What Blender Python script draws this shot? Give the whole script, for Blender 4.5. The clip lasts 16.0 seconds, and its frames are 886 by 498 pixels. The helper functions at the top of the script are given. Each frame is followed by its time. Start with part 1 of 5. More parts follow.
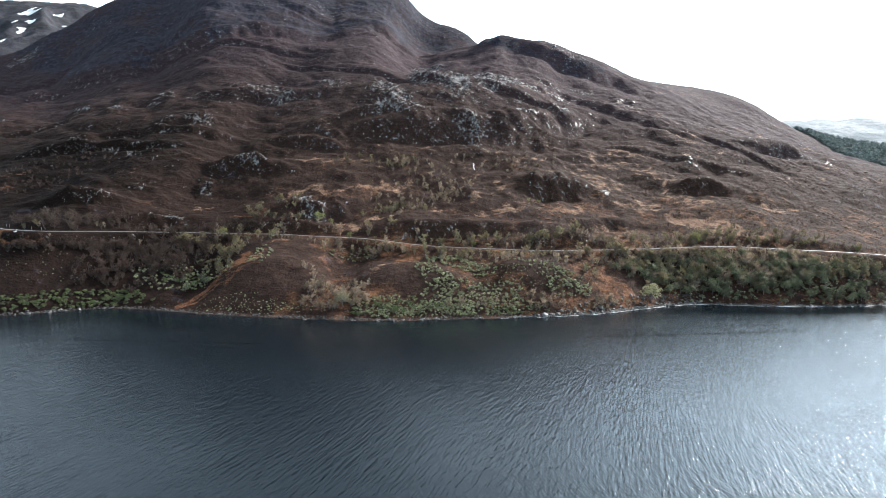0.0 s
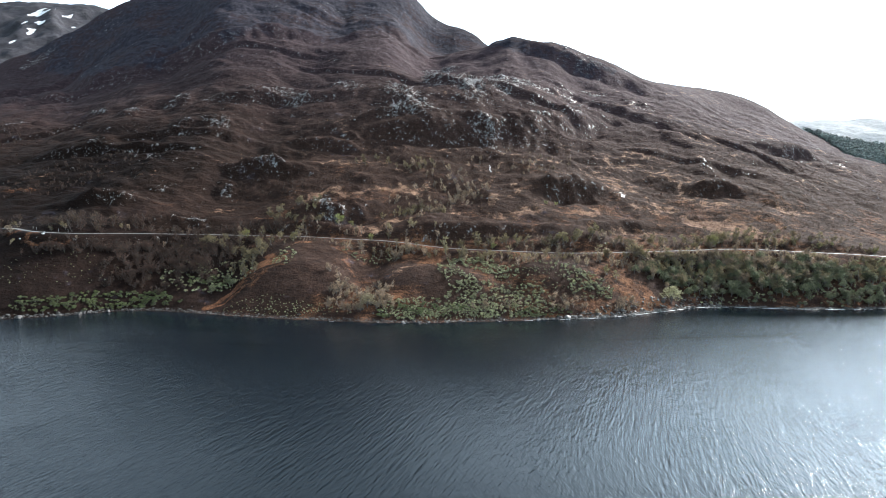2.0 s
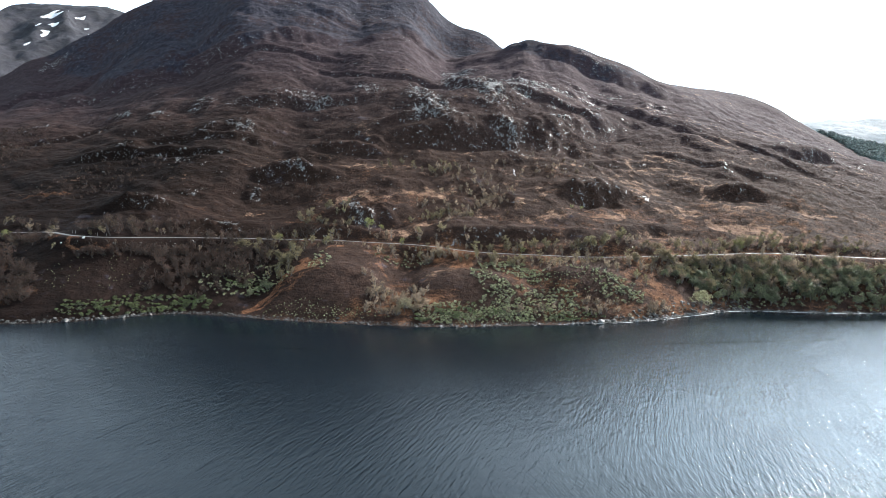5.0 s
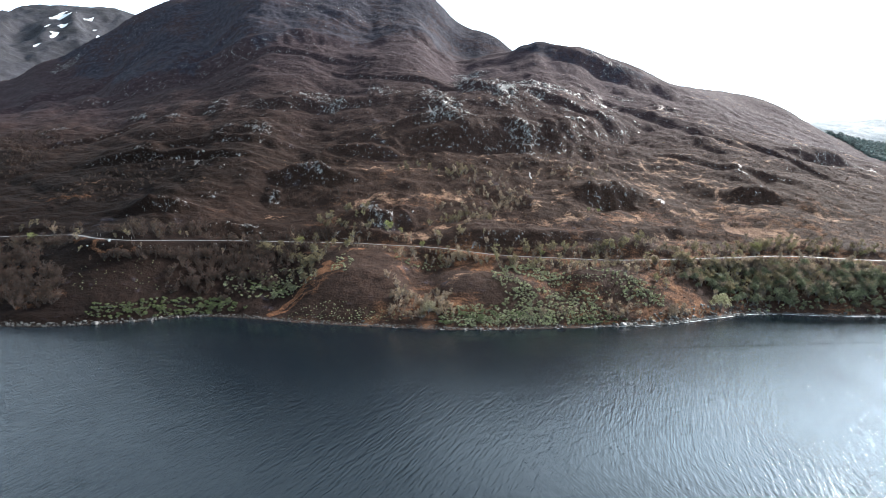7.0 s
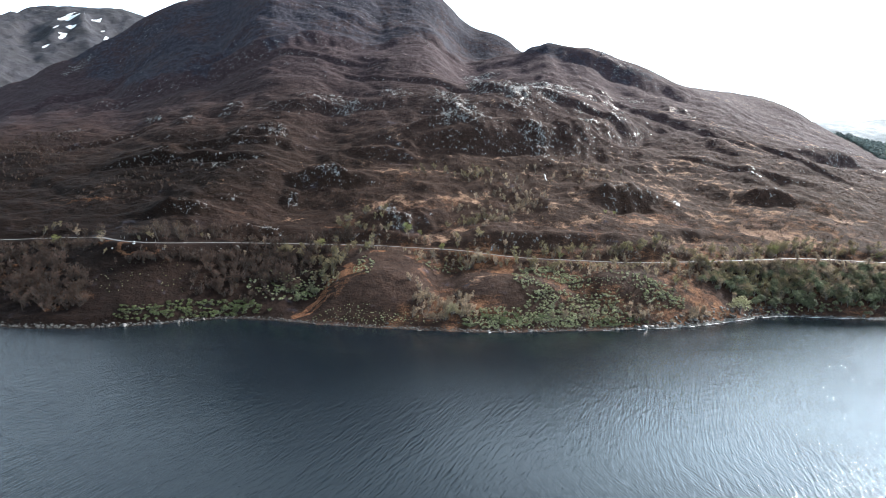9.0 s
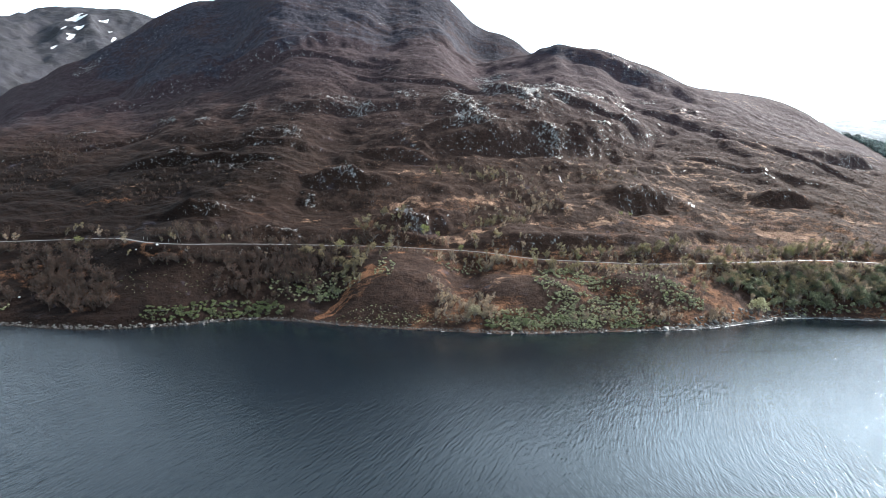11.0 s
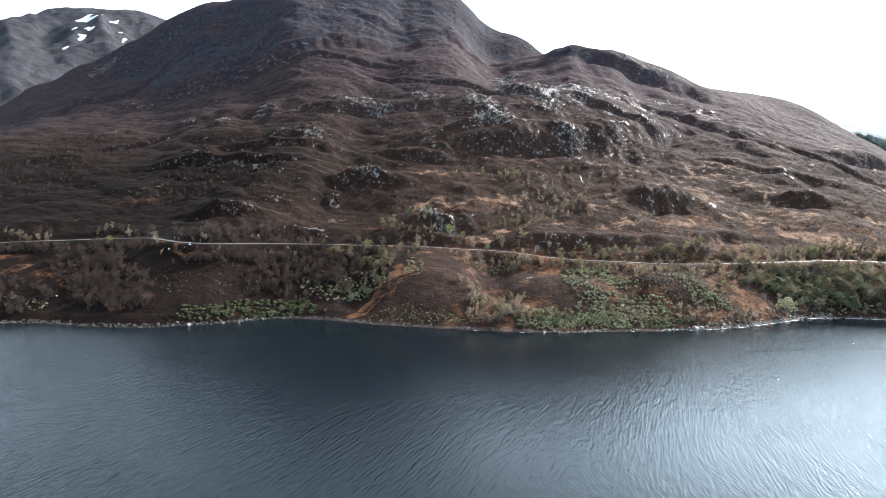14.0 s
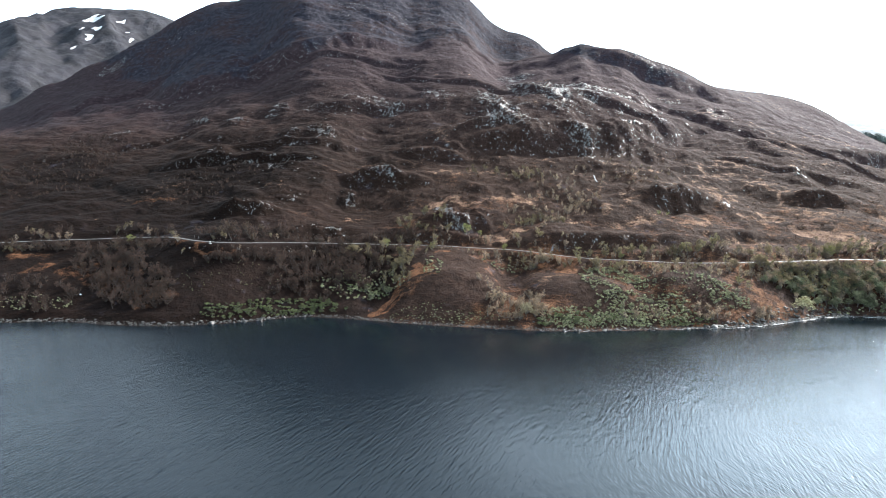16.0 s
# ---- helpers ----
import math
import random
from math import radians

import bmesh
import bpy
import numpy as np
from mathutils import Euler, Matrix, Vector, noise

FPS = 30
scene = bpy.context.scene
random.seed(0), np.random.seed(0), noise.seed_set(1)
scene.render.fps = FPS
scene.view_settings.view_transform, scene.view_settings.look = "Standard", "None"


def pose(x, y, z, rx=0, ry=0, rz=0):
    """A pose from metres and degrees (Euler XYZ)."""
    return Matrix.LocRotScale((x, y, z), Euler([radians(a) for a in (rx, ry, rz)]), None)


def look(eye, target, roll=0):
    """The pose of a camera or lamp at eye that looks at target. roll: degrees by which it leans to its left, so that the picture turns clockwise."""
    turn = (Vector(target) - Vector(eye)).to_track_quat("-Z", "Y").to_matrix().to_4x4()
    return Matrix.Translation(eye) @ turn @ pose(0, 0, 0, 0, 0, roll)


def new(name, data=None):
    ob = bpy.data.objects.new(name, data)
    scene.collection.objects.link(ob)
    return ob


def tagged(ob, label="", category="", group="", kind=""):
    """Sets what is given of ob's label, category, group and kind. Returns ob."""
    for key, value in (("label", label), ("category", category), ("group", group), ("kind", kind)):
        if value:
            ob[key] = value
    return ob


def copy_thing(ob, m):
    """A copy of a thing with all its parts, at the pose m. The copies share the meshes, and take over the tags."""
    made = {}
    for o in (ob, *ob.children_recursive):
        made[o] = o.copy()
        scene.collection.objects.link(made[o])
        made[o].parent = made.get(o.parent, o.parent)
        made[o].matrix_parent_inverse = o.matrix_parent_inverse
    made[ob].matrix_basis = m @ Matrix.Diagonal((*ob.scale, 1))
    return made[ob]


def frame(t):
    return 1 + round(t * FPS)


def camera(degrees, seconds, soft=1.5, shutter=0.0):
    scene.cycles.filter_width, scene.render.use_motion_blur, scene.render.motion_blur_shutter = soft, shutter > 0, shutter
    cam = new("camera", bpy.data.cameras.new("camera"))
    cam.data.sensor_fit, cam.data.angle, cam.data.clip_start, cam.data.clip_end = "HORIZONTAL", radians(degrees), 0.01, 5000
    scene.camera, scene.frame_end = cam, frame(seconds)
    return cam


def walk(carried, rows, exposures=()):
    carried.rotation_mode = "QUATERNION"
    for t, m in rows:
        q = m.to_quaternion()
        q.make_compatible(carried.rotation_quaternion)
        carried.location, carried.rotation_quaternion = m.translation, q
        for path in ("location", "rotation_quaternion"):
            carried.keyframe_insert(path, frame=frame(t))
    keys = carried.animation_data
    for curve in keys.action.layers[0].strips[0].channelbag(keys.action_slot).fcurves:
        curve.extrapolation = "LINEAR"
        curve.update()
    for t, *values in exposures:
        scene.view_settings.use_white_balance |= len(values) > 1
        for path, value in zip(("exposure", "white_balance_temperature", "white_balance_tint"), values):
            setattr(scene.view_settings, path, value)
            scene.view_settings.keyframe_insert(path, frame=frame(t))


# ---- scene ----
cam = camera(76.0, 16.0, soft=0.6)
# seconds, x, y, z, yaw, pitch, roll
PATH = [
    (0.0, 5.33, 9.32, 65.03, -0.688, -6.420, 1.679),
    (0.5, 2.61, 8.75, 65.38, -0.619, -6.424, 1.698),
    (1.0, -0.12, 8.17, 65.72, -0.553, -6.427, 1.714),
    (1.5, -2.85, 7.58, 66.07, -0.488, -6.430, 1.727),
    (2.0, -5.59, 6.99, 66.42, -0.425, -6.433, 1.738),
    (2.5, -8.33, 6.40, 66.78, -0.362, -6.435, 1.748),
    (3.0, -11.08, 5.81, 67.16, -0.300, -6.439, 1.757),
    (3.5, -13.83, 5.23, 67.56, -0.238, -6.443, 1.764),
    (4.0, -16.58, 4.65, 67.98, -0.176, -6.448, 1.771),
    (6.5, -30.33, 1.83, 70.20, 0.125, -6.478, 1.803),
    (7.0, -33.06, 1.29, 70.64, 0.184, -6.484, 1.809),
    (7.5, -35.79, 0.76, 71.05, 0.241, -6.490, 1.816),
    (8.0, -38.50, 0.23, 71.44, 0.297, -6.496, 1.824),
    (8.5, -41.20, -0.29, 71.79, 0.352, -6.500, 1.831),
    (9.0, -43.88, -0.80, 72.10, 0.405, -6.504, 1.839),
    (11.5, -57.02, -3.27, 72.88, 0.651, -6.507, 1.875),
    (12.0, -59.59, -3.75, 72.88, 0.697, -6.506, 1.881),
    (12.5, -62.12, -4.23, 72.83, 0.742, -6.505, 1.886),
    (13.0, -64.63, -4.69, 72.73, 0.787, -6.505, 1.889),
    (13.5, -67.12, -5.16, 72.61, 0.833, -6.507, 1.891),
    (14.0, -69.58, -5.61, 72.47, 0.880, -6.511, 1.891),
    (14.5, -72.01, -6.06, 72.33, 0.929, -6.519, 1.889),
    (15.0, -74.41, -6.49, 72.21, 0.982, -6.533, 1.885),
    (15.5, -76.78, -6.92, 72.13, 1.038, -6.553, 1.877),
    (16.0, -79.13, -7.33, 72.12, 1.101, -6.581, 1.867),
]
walk(cam, [(t, pose(x, y, z, 0, 0, yaw) @ pose(0, 0, 0, 90 + pitch) @ pose(0, 0, 0, 0, 0, roll)) for t, x, y, z, yaw, pitch, roll in PATH],
     exposures=((0.0, 0.73), (8.0, 0.93), (16.0, 1.03)))

# ---- daylight: thin high cloud, sun veiled, ahead and to the right ----
SUN_AZ, SUN_EL = radians(48), radians(36)
world = bpy.data.worlds.new("sky")
scene.world = world
world.use_nodes = True
wn, wl = world.node_tree.nodes, world.node_tree.links
wn.clear()
sky = wn.new("ShaderNodeTexSky")
sky.sky_type, sky.sun_disc = "NISHITA", False
sky.sun_elevation, sky.sun_rotation = SUN_EL, SUN_AZ
sky.air_density, sky.dust_density = 1.0, 2.0
coord = wn.new("ShaderNodeTexCoord")
cloud = wn.new("ShaderNodeTexNoise")
cloud.inputs["Scale"].default_value, cloud.inputs["Detail"].default_value = 2.2, 5
wl.new(coord.outputs["Generated"], cloud.inputs["Vector"])
cover = wn.new("ShaderNodeValToRGB")
cover.color_ramp.elements[0].position, cover.color_ramp.elements[0].color = 0.30, (0.70, 0.70, 0.70, 1)
cover.color_ramp.elements[1].position, cover.color_ramp.elements[1].color = 0.65, (0.97, 0.97, 0.97, 1)
wl.new(cloud.outputs["Fac"], cover.inputs["Fac"])
# thin cloud scatters the sun forwards: brighter towards it, duller away from it
SUN_WAY = (math.sin(SUN_AZ) * math.cos(SUN_EL), math.cos(SUN_AZ) * math.cos(SUN_EL), math.sin(SUN_EL))
toward = wn.new("ShaderNodeVectorMath")
toward.operation, toward.inputs[1].default_value = "DOT_PRODUCT", SUN_WAY
wl.new(coord.outputs["Generated"], toward.inputs[0])


def world_math(op, a, b, clamp=False):
    q = wn.new("ShaderNodeMath")
    q.operation, q.use_clamp = op, clamp
    for i, value in enumerate((a, b)):
        if isinstance(value, (int, float)):
            q.inputs[i].default_value = value
        else:
            wl.new(value, q.inputs[i])
    return q.outputs[0]


facing = world_math("MAXIMUM", toward.outputs["Value"], 0.0)
glow = world_math("ADD", world_math("MULTIPLY", toward.outputs["Value"], 5.6), world_math("MULTIPLY", world_math("POWER", facing, 7.0), 28.0))
glow = world_math("ADD", glow, 8.6)
# and, as through thin cloud and haze, brighter near the horizon than overhead
split = wn.new("ShaderNodeSeparateXYZ")
wl.new(coord.outputs["Generated"], split.inputs[0])
above = world_math("MAXIMUM", split.outputs["Z"], 0.0)
glow = world_math("MULTIPLY", glow, world_math("MAXIMUM", world_math("ADD", world_math("MULTIPLY", above, -5.0), 3.3), 0.45))
tone = wn.new("ShaderNodeMix")
tone.data_type, tone.blend_type = "RGBA", "MULTIPLY"
tone.inputs["Factor"].default_value = 1.0
wl.new(glow, tone.inputs["A"])
tone.inputs["B"].default_value = (0.785, 0.99, 1.17, 1)
veil = wn.new("ShaderNodeMix")
veil.data_type = "RGBA"
wl.new(cover.outputs["Color"], veil.inputs["Factor"])
wl.new(sky.outputs["Color"], veil.inputs["A"])
wl.new(tone.outputs["Result"], veil.inputs["B"])
back = wn.new("ShaderNodeBackground")
back.inputs["Strength"].default_value = 0.078
wl.new(veil.outputs["Result"], back.inputs["Color"])
wl.new(back.outputs["Background"], wn.new("ShaderNodeOutputWorld").inputs["Surface"])
sun = new("sun", bpy.data.lights.new("sun", "SUN"))
sun.data.energy, sun.data.angle, sun.data.color = 5.0, radians(6), (1.0, 0.94, 0.88)
sun.matrix_world = look((math.sin(SUN_AZ) * 100, math.cos(SUN_AZ) * 100, math.tan(SUN_EL) * 100), (0, 0, 0))

# ---- materials ----
def material(name):
    m = bpy.data.materials.new(name)
    m.use_nodes = True
    return m, m.node_tree.nodes, m.node_tree.links, m.node_tree.nodes["Principled BSDF"]


def noise_node(nodes, links, scale, detail=4, vector=None, rough=0.55, distort=0.0):
    n = nodes.new("ShaderNodeTexNoise")
    n.inputs["Scale"].default_value, n.inputs["Detail"].default_value = scale, detail
    n.inputs["Roughness"].default_value, n.inputs["Distortion"].default_value = rough, distort
    if vector is not None:
        links.new(vector, n.inputs["Vector"])
    return n.outputs["Fac"]


def ramp_node(nodes, links, fac, stops):
    r = nodes.new("ShaderNodeValToRGB")
    while len(r.color_ramp.elements) < len(stops):
        r.color_ramp.elements.new(0.5)
    for e, (at, col) in zip(r.color_ramp.elements, stops):
        e.position, e.color = at, (*col, 1)
    links.new(fac, r.inputs["Fac"])
    return r.outputs["Color"]


def mix_node(nodes, links, fac, a, b, blend="MIX"):
    n = nodes.new("ShaderNodeMix")
    n.data_type, n.blend_type = "RGBA", blend
    for key, value in (("Factor", fac), ("A", a), ("B", b)):
        if isinstance(value, (int, float)):
            n.inputs[key].default_value = value
        elif isinstance(value, tuple):
            n.inputs[key].default_value = (*value, 1)
        else:
            links.new(value, n.inputs[key])
    return n.outputs["Result"]


def calc(nodes, links, op, a, b=0.0, c=0.0, clamp=False):
    n = nodes.new("ShaderNodeMath")
    n.operation, n.use_clamp = op, clamp
    for i, value in enumerate((a, b, c)):
        if isinstance(value, (int, float)):
            n.inputs[i].default_value = value
        else:
            links.new(value, n.inputs[i])
    return n.outputs[0]


def objects_place(nodes, links, stretch=(1, 1, 1)):
    m = nodes.new("ShaderNodeMapping")
    m.inputs["Scale"].default_value = stretch
    links.new(nodes.new("ShaderNodeTexCoord").outputs["Object"], m.inputs["Vector"])
    return m.outputs["Vector"]


def bump_node(nodes, links, height, strength, distance, normal=None):
    b = nodes.new("ShaderNodeBump")
    b.inputs["Strength"].default_value, b.inputs["Distance"].default_value = strength, distance
    links.new(height, b.inputs["Height"])
    if normal is not None:
        links.new(normal, b.inputs["Normal"])
    return b.outputs["Normal"]


def cover_material():
    """Moorland: heather, dead grass, bracken and bare rock, told apart by painted masks and broken up by noise."""
    m, n, l, p = material("moorland")
    at = objects_place(n, l)
    fine = noise_node(n, l, 1.6, 5, at, 0.75)
    mid = noise_node(n, l, 0.16, 4, at, 0.6)
    big = noise_node(n, l, 0.022, 4, at, 0.55)
    streak = noise_node(n, l, 1.0, 5, objects_place(n, l, (0.16, 0.34, 0.4)), 0.7, 0.5)

    def mask(name, push, spread, low=0.42, high=0.58):
        a = n.new("ShaderNodeAttribute")
        a.attribute_name = name
        broken = calc(n, l, "MULTIPLY_ADD", calc(n, l, "SUBTRACT", push, 0.5), spread, a.outputs["Fac"])
        r = n.new("ShaderNodeMapRange")
        r.interpolation_type = "SMOOTHSTEP"
        r.inputs["From Min"].default_value, r.inputs["From Max"].default_value = low, high
        l.new(broken, r.inputs["Value"])
        return r.outputs["Result"]

    speck = calc(n, l, "ADD", calc(n, l, "MULTIPLY", fine, 0.55), calc(n, l, "ADD", calc(n, l, "MULTIPLY", streak, 0.20), calc(n, l, "MULTIPLY", mid, 0.25)))
    heather = ramp_node(n, l, speck, ((0.36, (0.0085, 0.0051, 0.0038)), (0.50, (0.0305, 0.0163, 0.0110)), (0.64, (0.092, 0.052, 0.0345))))
    heather = mix_node(n, l, calc(n, l, "MULTIPLY", big, 0.25), heather, (0.041, 0.0245, 0.0245))
    # blue distance haze, mixed into the colour of the higher heather
    upland_haze = n.new("ShaderNodeAttribute")
    upland_haze.attribute_name = "upland_haze"
    heather = mix_node(n, l, upland_haze.outputs["Fac"], heather, mix_node(n, l, 1.0, heather, (1.38, 1.66, 2.6), "MULTIPLY"))
    # shade on the west slope, painted by darkening the heather's colour there
    west_shade = n.new("ShaderNodeAttribute")
    west_shade.attribute_name = "west_shade"
    heather = mix_node(n, l, west_shade.outputs["Fac"], heather, mix_node(n, l, 1.0, heather, (0.22, 0.19, 0.195), "MULTIPLY"))
    grass = ramp_node(n, l, speck, ((0.41, (0.036, 0.020, 0.017)), (0.50, (0.165, 0.092, 0.062)), (0.59, (0.50, 0.315, 0.205))))
    bracken = ramp_node(n, l, speck, ((0.41, (0.026, 0.014, 0.010)), (0.50, (0.105, 0.047, 0.025)), (0.59, (0.27, 0.130, 0.066))))
    # dark rock of the cap, with bluish haze worked into its tones
    hazy_slate = ramp_node(n, l, calc(n, l, "ADD", calc(n, l, "MULTIPLY", mid, 0.5), calc(n, l, "MULTIPLY", noise_node(n, l, 0.4, 5, objects_place(n, l, (1, 0.5, 0.3)), 0.7), 0.5)), ((0.38, (0.0140, 0.0138, 0.0196)), (0.50, (0.0255, 0.0242, 0.0340)), (0.62, (0.052, 0.0485, 0.063))))
    grit = noise_node(n, l, 0.5, 6, objects_place(n, l, (1.0, 0.8, 0.6)), 0.78, 0.3)
    rock = ramp_node(n, l, noise_node(n, l, 1.1, 6, objects_place(n, l, (1.0, 1.0, 0.35)), 0.75), ((0.40, (0.018, 0.017, 0.019)), (0.50, (0.085, 0.083, 0.083)), (0.60, (0.42, 0.41, 0.40))))
    shingle = ramp_node(n, l, noise_node(n, l, 1.6, 5, at, 0.75), ((0.40, (0.018, 0.017, 0.016)), (0.52, (0.075, 0.072, 0.067)), (0.62, (0.24, 0.23, 0.22))))
    patchy = calc(n, l, "ADD", calc(n, l, "MULTIPLY", mid, 0.28), calc(n, l, "ADD", calc(n, l, "MULTIPLY", streak, 0.30), calc(n, l, "MULTIPLY", fine, 0.42)))
    colour = mix_node(n, l, mask("grass", patchy, 2.7, 0.40, 0.70), heather, grass)
    colour = mix_node(n, l, mask("bracken", patchy, 2.0, 0.38, 0.74), colour, bracken)
    colour = mix_node(n, l, mask("hazy_slate", calc(n, l, "ADD", calc(n, l, "MULTIPLY", mid, 0.5), calc(n, l, "MULTIPLY", big, 0.5)), 4.2, 0.30, 0.95), colour, hazy_slate)
    stone = mask("rock", calc(n, l, "ADD", calc(n, l, "MULTIPLY", grit, 0.72), calc(n, l, "MULTIPLY", mid, 0.28)), 3.6, 0.56, 0.62)
    colour = mix_node(n, l, stone, colour, rock)
    beach = mask("shingle", fine, 0.8)
    colour = mix_node(n, l, beach, colour, shingle)
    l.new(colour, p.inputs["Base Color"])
    l.new(calc(n, l, "SUBTRACT", 0.90, calc(n, l, "MULTIPLY", stone, 0.56)), p.inputs["Roughness"])
    p.inputs["Specular IOR Level"].default_value = 0.12
    l.new(calc(n, l, "MULTIPLY_ADD", stone, 0.4, 0.1), p.inputs["Specular IOR Level"])
    tuft = noise_node(n, l, 0.75, 5, at, 0.7)
    l.new(bump_node(n, l, tuft, 0.9, 0.8, bump_node(n, l, mid, 0.7, 2.0)), p.inputs["Normal"])
    return m


def water_material():
    m, n, l, p = material("loch_water")
    place = n.new("ShaderNodeTexCoord").outputs["Object"]

    def turned(angle, size):
        """Places along and across a direction, in units of size."""
        q = n.new("ShaderNodeMapping")
        q.vector_type = "TEXTURE"
        q.inputs["Rotation"].default_value = (0, 0, radians(angle))
        q.inputs["Scale"].default_value = size
        l.new(place, q.inputs["Vector"])
        return q.outputs["Vector"]

    gust = noise_node(n, l, 1.0, 3, turned(-25, (45, 90, 1)))
    train = noise_node(n, l, 1.0, 2, turned(-22, (1.9, 18.0, 1)), 0.5, 0.3)
    swell = noise_node(n, l, 1.0, 3, turned(-21, (0.80, 4.8, 1)), 0.5, 0.2)
    second = noise_node(n, l, 1.0, 2, turned(12, (0.56, 2.5, 1)), 0.5, 0.25)
    cross = noise_node(n, l, 1.0, 2, turned(-52, (0.42, 1.3, 1)), 0.5, 0.3)
    chop = noise_node(n, l, 1.0, 3, turned(-30, (0.24, 0.8, 1)), 0.6, 0.2)
    fine = noise_node(n, l, 1.0, 3, turned(-70, (0.16, 0.42, 1)), 0.6)
    # the hill shelters the water to the west; the wind roughens it to the east
    side = n.new("ShaderNodeSeparateXYZ")
    l.new(turned(-18, (1, 1, 1)), side.inputs[0])
    wind = n.new("ShaderNodeMapRange")
    wind.interpolation_type = "SMOOTHSTEP"
    wind.inputs["From Min"].default_value, wind.inputs["From Max"].default_value = -85, 60
    wind.inputs["To Min"].default_value, wind.inputs["To Max"].default_value = 0.15, 0.33
    l.new(side.outputs["X"], wind.inputs["Value"])
    force = calc(n, l, "MULTIPLY", calc(n, l, "MULTIPLY_ADD", gust, 1.0, 0.5), wind.outputs["Result"])

    def lee(x, y, rx, ry, turn, calm=0.5):
        """Calm water in the shelter of the bank."""
        q = n.new("ShaderNodeMapping")
        q.vector_type = "TEXTURE"
        q.inputs["Location"].default_value, q.inputs["Rotation"].default_value, q.inputs["Scale"].default_value = (x, y, 0), (0, 0, radians(turn)), (rx, ry, 1)
        l.new(place, q.inputs["Vector"])
        far = n.new("ShaderNodeVectorMath")
        far.operation = "LENGTH"
        l.new(q.outputs["Vector"], far.inputs[0])
        r = n.new("ShaderNodeMapRange")
        r.interpolation_type = "SMOOTHSTEP"
        r.inputs["From Min"].default_value, r.inputs["From Max"].default_value = 0.55, 1.1
        r.inputs["To Min"].default_value, r.inputs["To Max"].default_value = calm, 1.0
        l.new(calc(n, l, "MULTIPLY_ADD", gust, 0.5, calc(n, l, "SUBTRACT", far.outputs["Value"], 0.25)), r.inputs["Value"])
        return r.outputs["Result"]

    force = calc(n, l, "MULTIPLY", force, lee(215, 330, 110, 17, 6))
    force = calc(n, l, "MULTIPLY", force, lee(-105, 264, 44, 18, -6))
    # thin slicks that lie along the shore
    force = calc(n, l, "MULTIPLY", force, lee(140, 267, 115, 1.4, 11, 0.45))
    force = calc(n, l, "MULTIPLY", force, lee(-90, 230.5, 75, 1.3, 1, 0.35))
    height = calc(n, l, "ADD", calc(n, l, "MULTIPLY_ADD", second, 0.46, calc(n, l, "MULTIPLY_ADD", train, 0.6, calc(n, l, "MULTIPLY", swell, 1.10))), calc(n, l, "ADD", calc(n, l, "MULTIPLY", cross, 0.12), calc(n, l, "MULTIPLY_ADD", fine, 0.06, calc(n, l, "MULTIPLY", chop, 0.12))))
    height = calc(n, l, "MULTIPLY", calc(n, l, "SUBTRACT", height, 1.23), force)
    p.inputs["Base Color"].default_value = (0.003, 0.007, 0.011, 1)
    p.inputs["Roughness"].default_value = 0.04
    p.inputs["IOR"].default_value = 1.333
    l.new(bump_node(n, l, height, 1.0, 1.0), p.inputs["Normal"])
    return m


def plain(name, low, high, scale, rough=0.8, bump=0.3, distance=0.05, vary=0.25, stretch=(1, 1, 1), spec=0.4):
    """A two-tone grained surface, a little different on each object."""
    m, n, l, p = material(name)
    at = objects_place(n, l, stretch)
    grain = noise_node(n, l, scale, 5, at, 0.65)
    colour = ramp_node(n, l, grain, ((0.34, low), (0.66, high)))
    info = n.new("ShaderNodeObjectInfo")
    shift = calc(n, l, "MULTIPLY_ADD", info.outputs["Random"], 2 * vary, 1 - vary)
    hsv = n.new("ShaderNodeHueSaturation")
    l.new(shift, hsv.inputs["Value"])
    l.new(colour, hsv.inputs["Color"])
    l.new(hsv.outputs["Color"], p.inputs["Base Color"])
    p.inputs["Roughness"].default_value, p.inputs["Specular IOR Level"].default_value = rough, spec
    if bump:
        l.new(bump_node(n, l, noise_node(n, l, scale * 3, 4, at, 0.7), bump, distance), p.inputs["Normal"])
    return m


def foliage(name, dark, light, rough=0.6, spec=0.3, through_light=0.25, vary=0.22):
    """Leaves or twigs: every blade takes its own tone, and some light comes through."""
    m, n, l, p = material(name)
    geo, info = n.new("ShaderNodeNewGeometry"), n.new("ShaderNodeObjectInfo")
    colour = ramp_node(n, l, geo.outputs["Random Per Island"], ((0.1, dark), (0.9, light)))
    hsv = n.new("ShaderNodeHueSaturation")
    tone = n.new("ShaderNodeAttribute")
    tone.attribute_name = "tone"
    own = calc(n, l, "MULTIPLY_ADD", info.outputs["Random"], 2 * vary, 1 - vary)
    l.new(calc(n, l, "MULTIPLY_ADD", tone.outputs["Fac"], 0.45, own), hsv.inputs["Value"])
    l.new(calc(n, l, "MULTIPLY_ADD", info.outputs["Random"], 0.04, 0.48), hsv.inputs["Hue"])
    l.new(colour, hsv.inputs["Color"])
    l.new(hsv.outputs["Color"], p.inputs["Base Color"])
    p.inputs["Roughness"].default_value, p.inputs["Specular IOR Level"].default_value = rough, spec
    if through_light:
        t = n.new("ShaderNodeBsdfTranslucent")
        l.new(hsv.outputs["Color"], t.inputs["Color"])
        mixed = n.new("ShaderNodeMixShader")
        mixed.inputs[0].default_value = through_light
        l.new(p.outputs[0], mixed.inputs[1])
        l.new(t.outputs[0], mixed.inputs[2])
        l.new(mixed.outputs[0], n["Material Output"].inputs["Surface"])
    return m


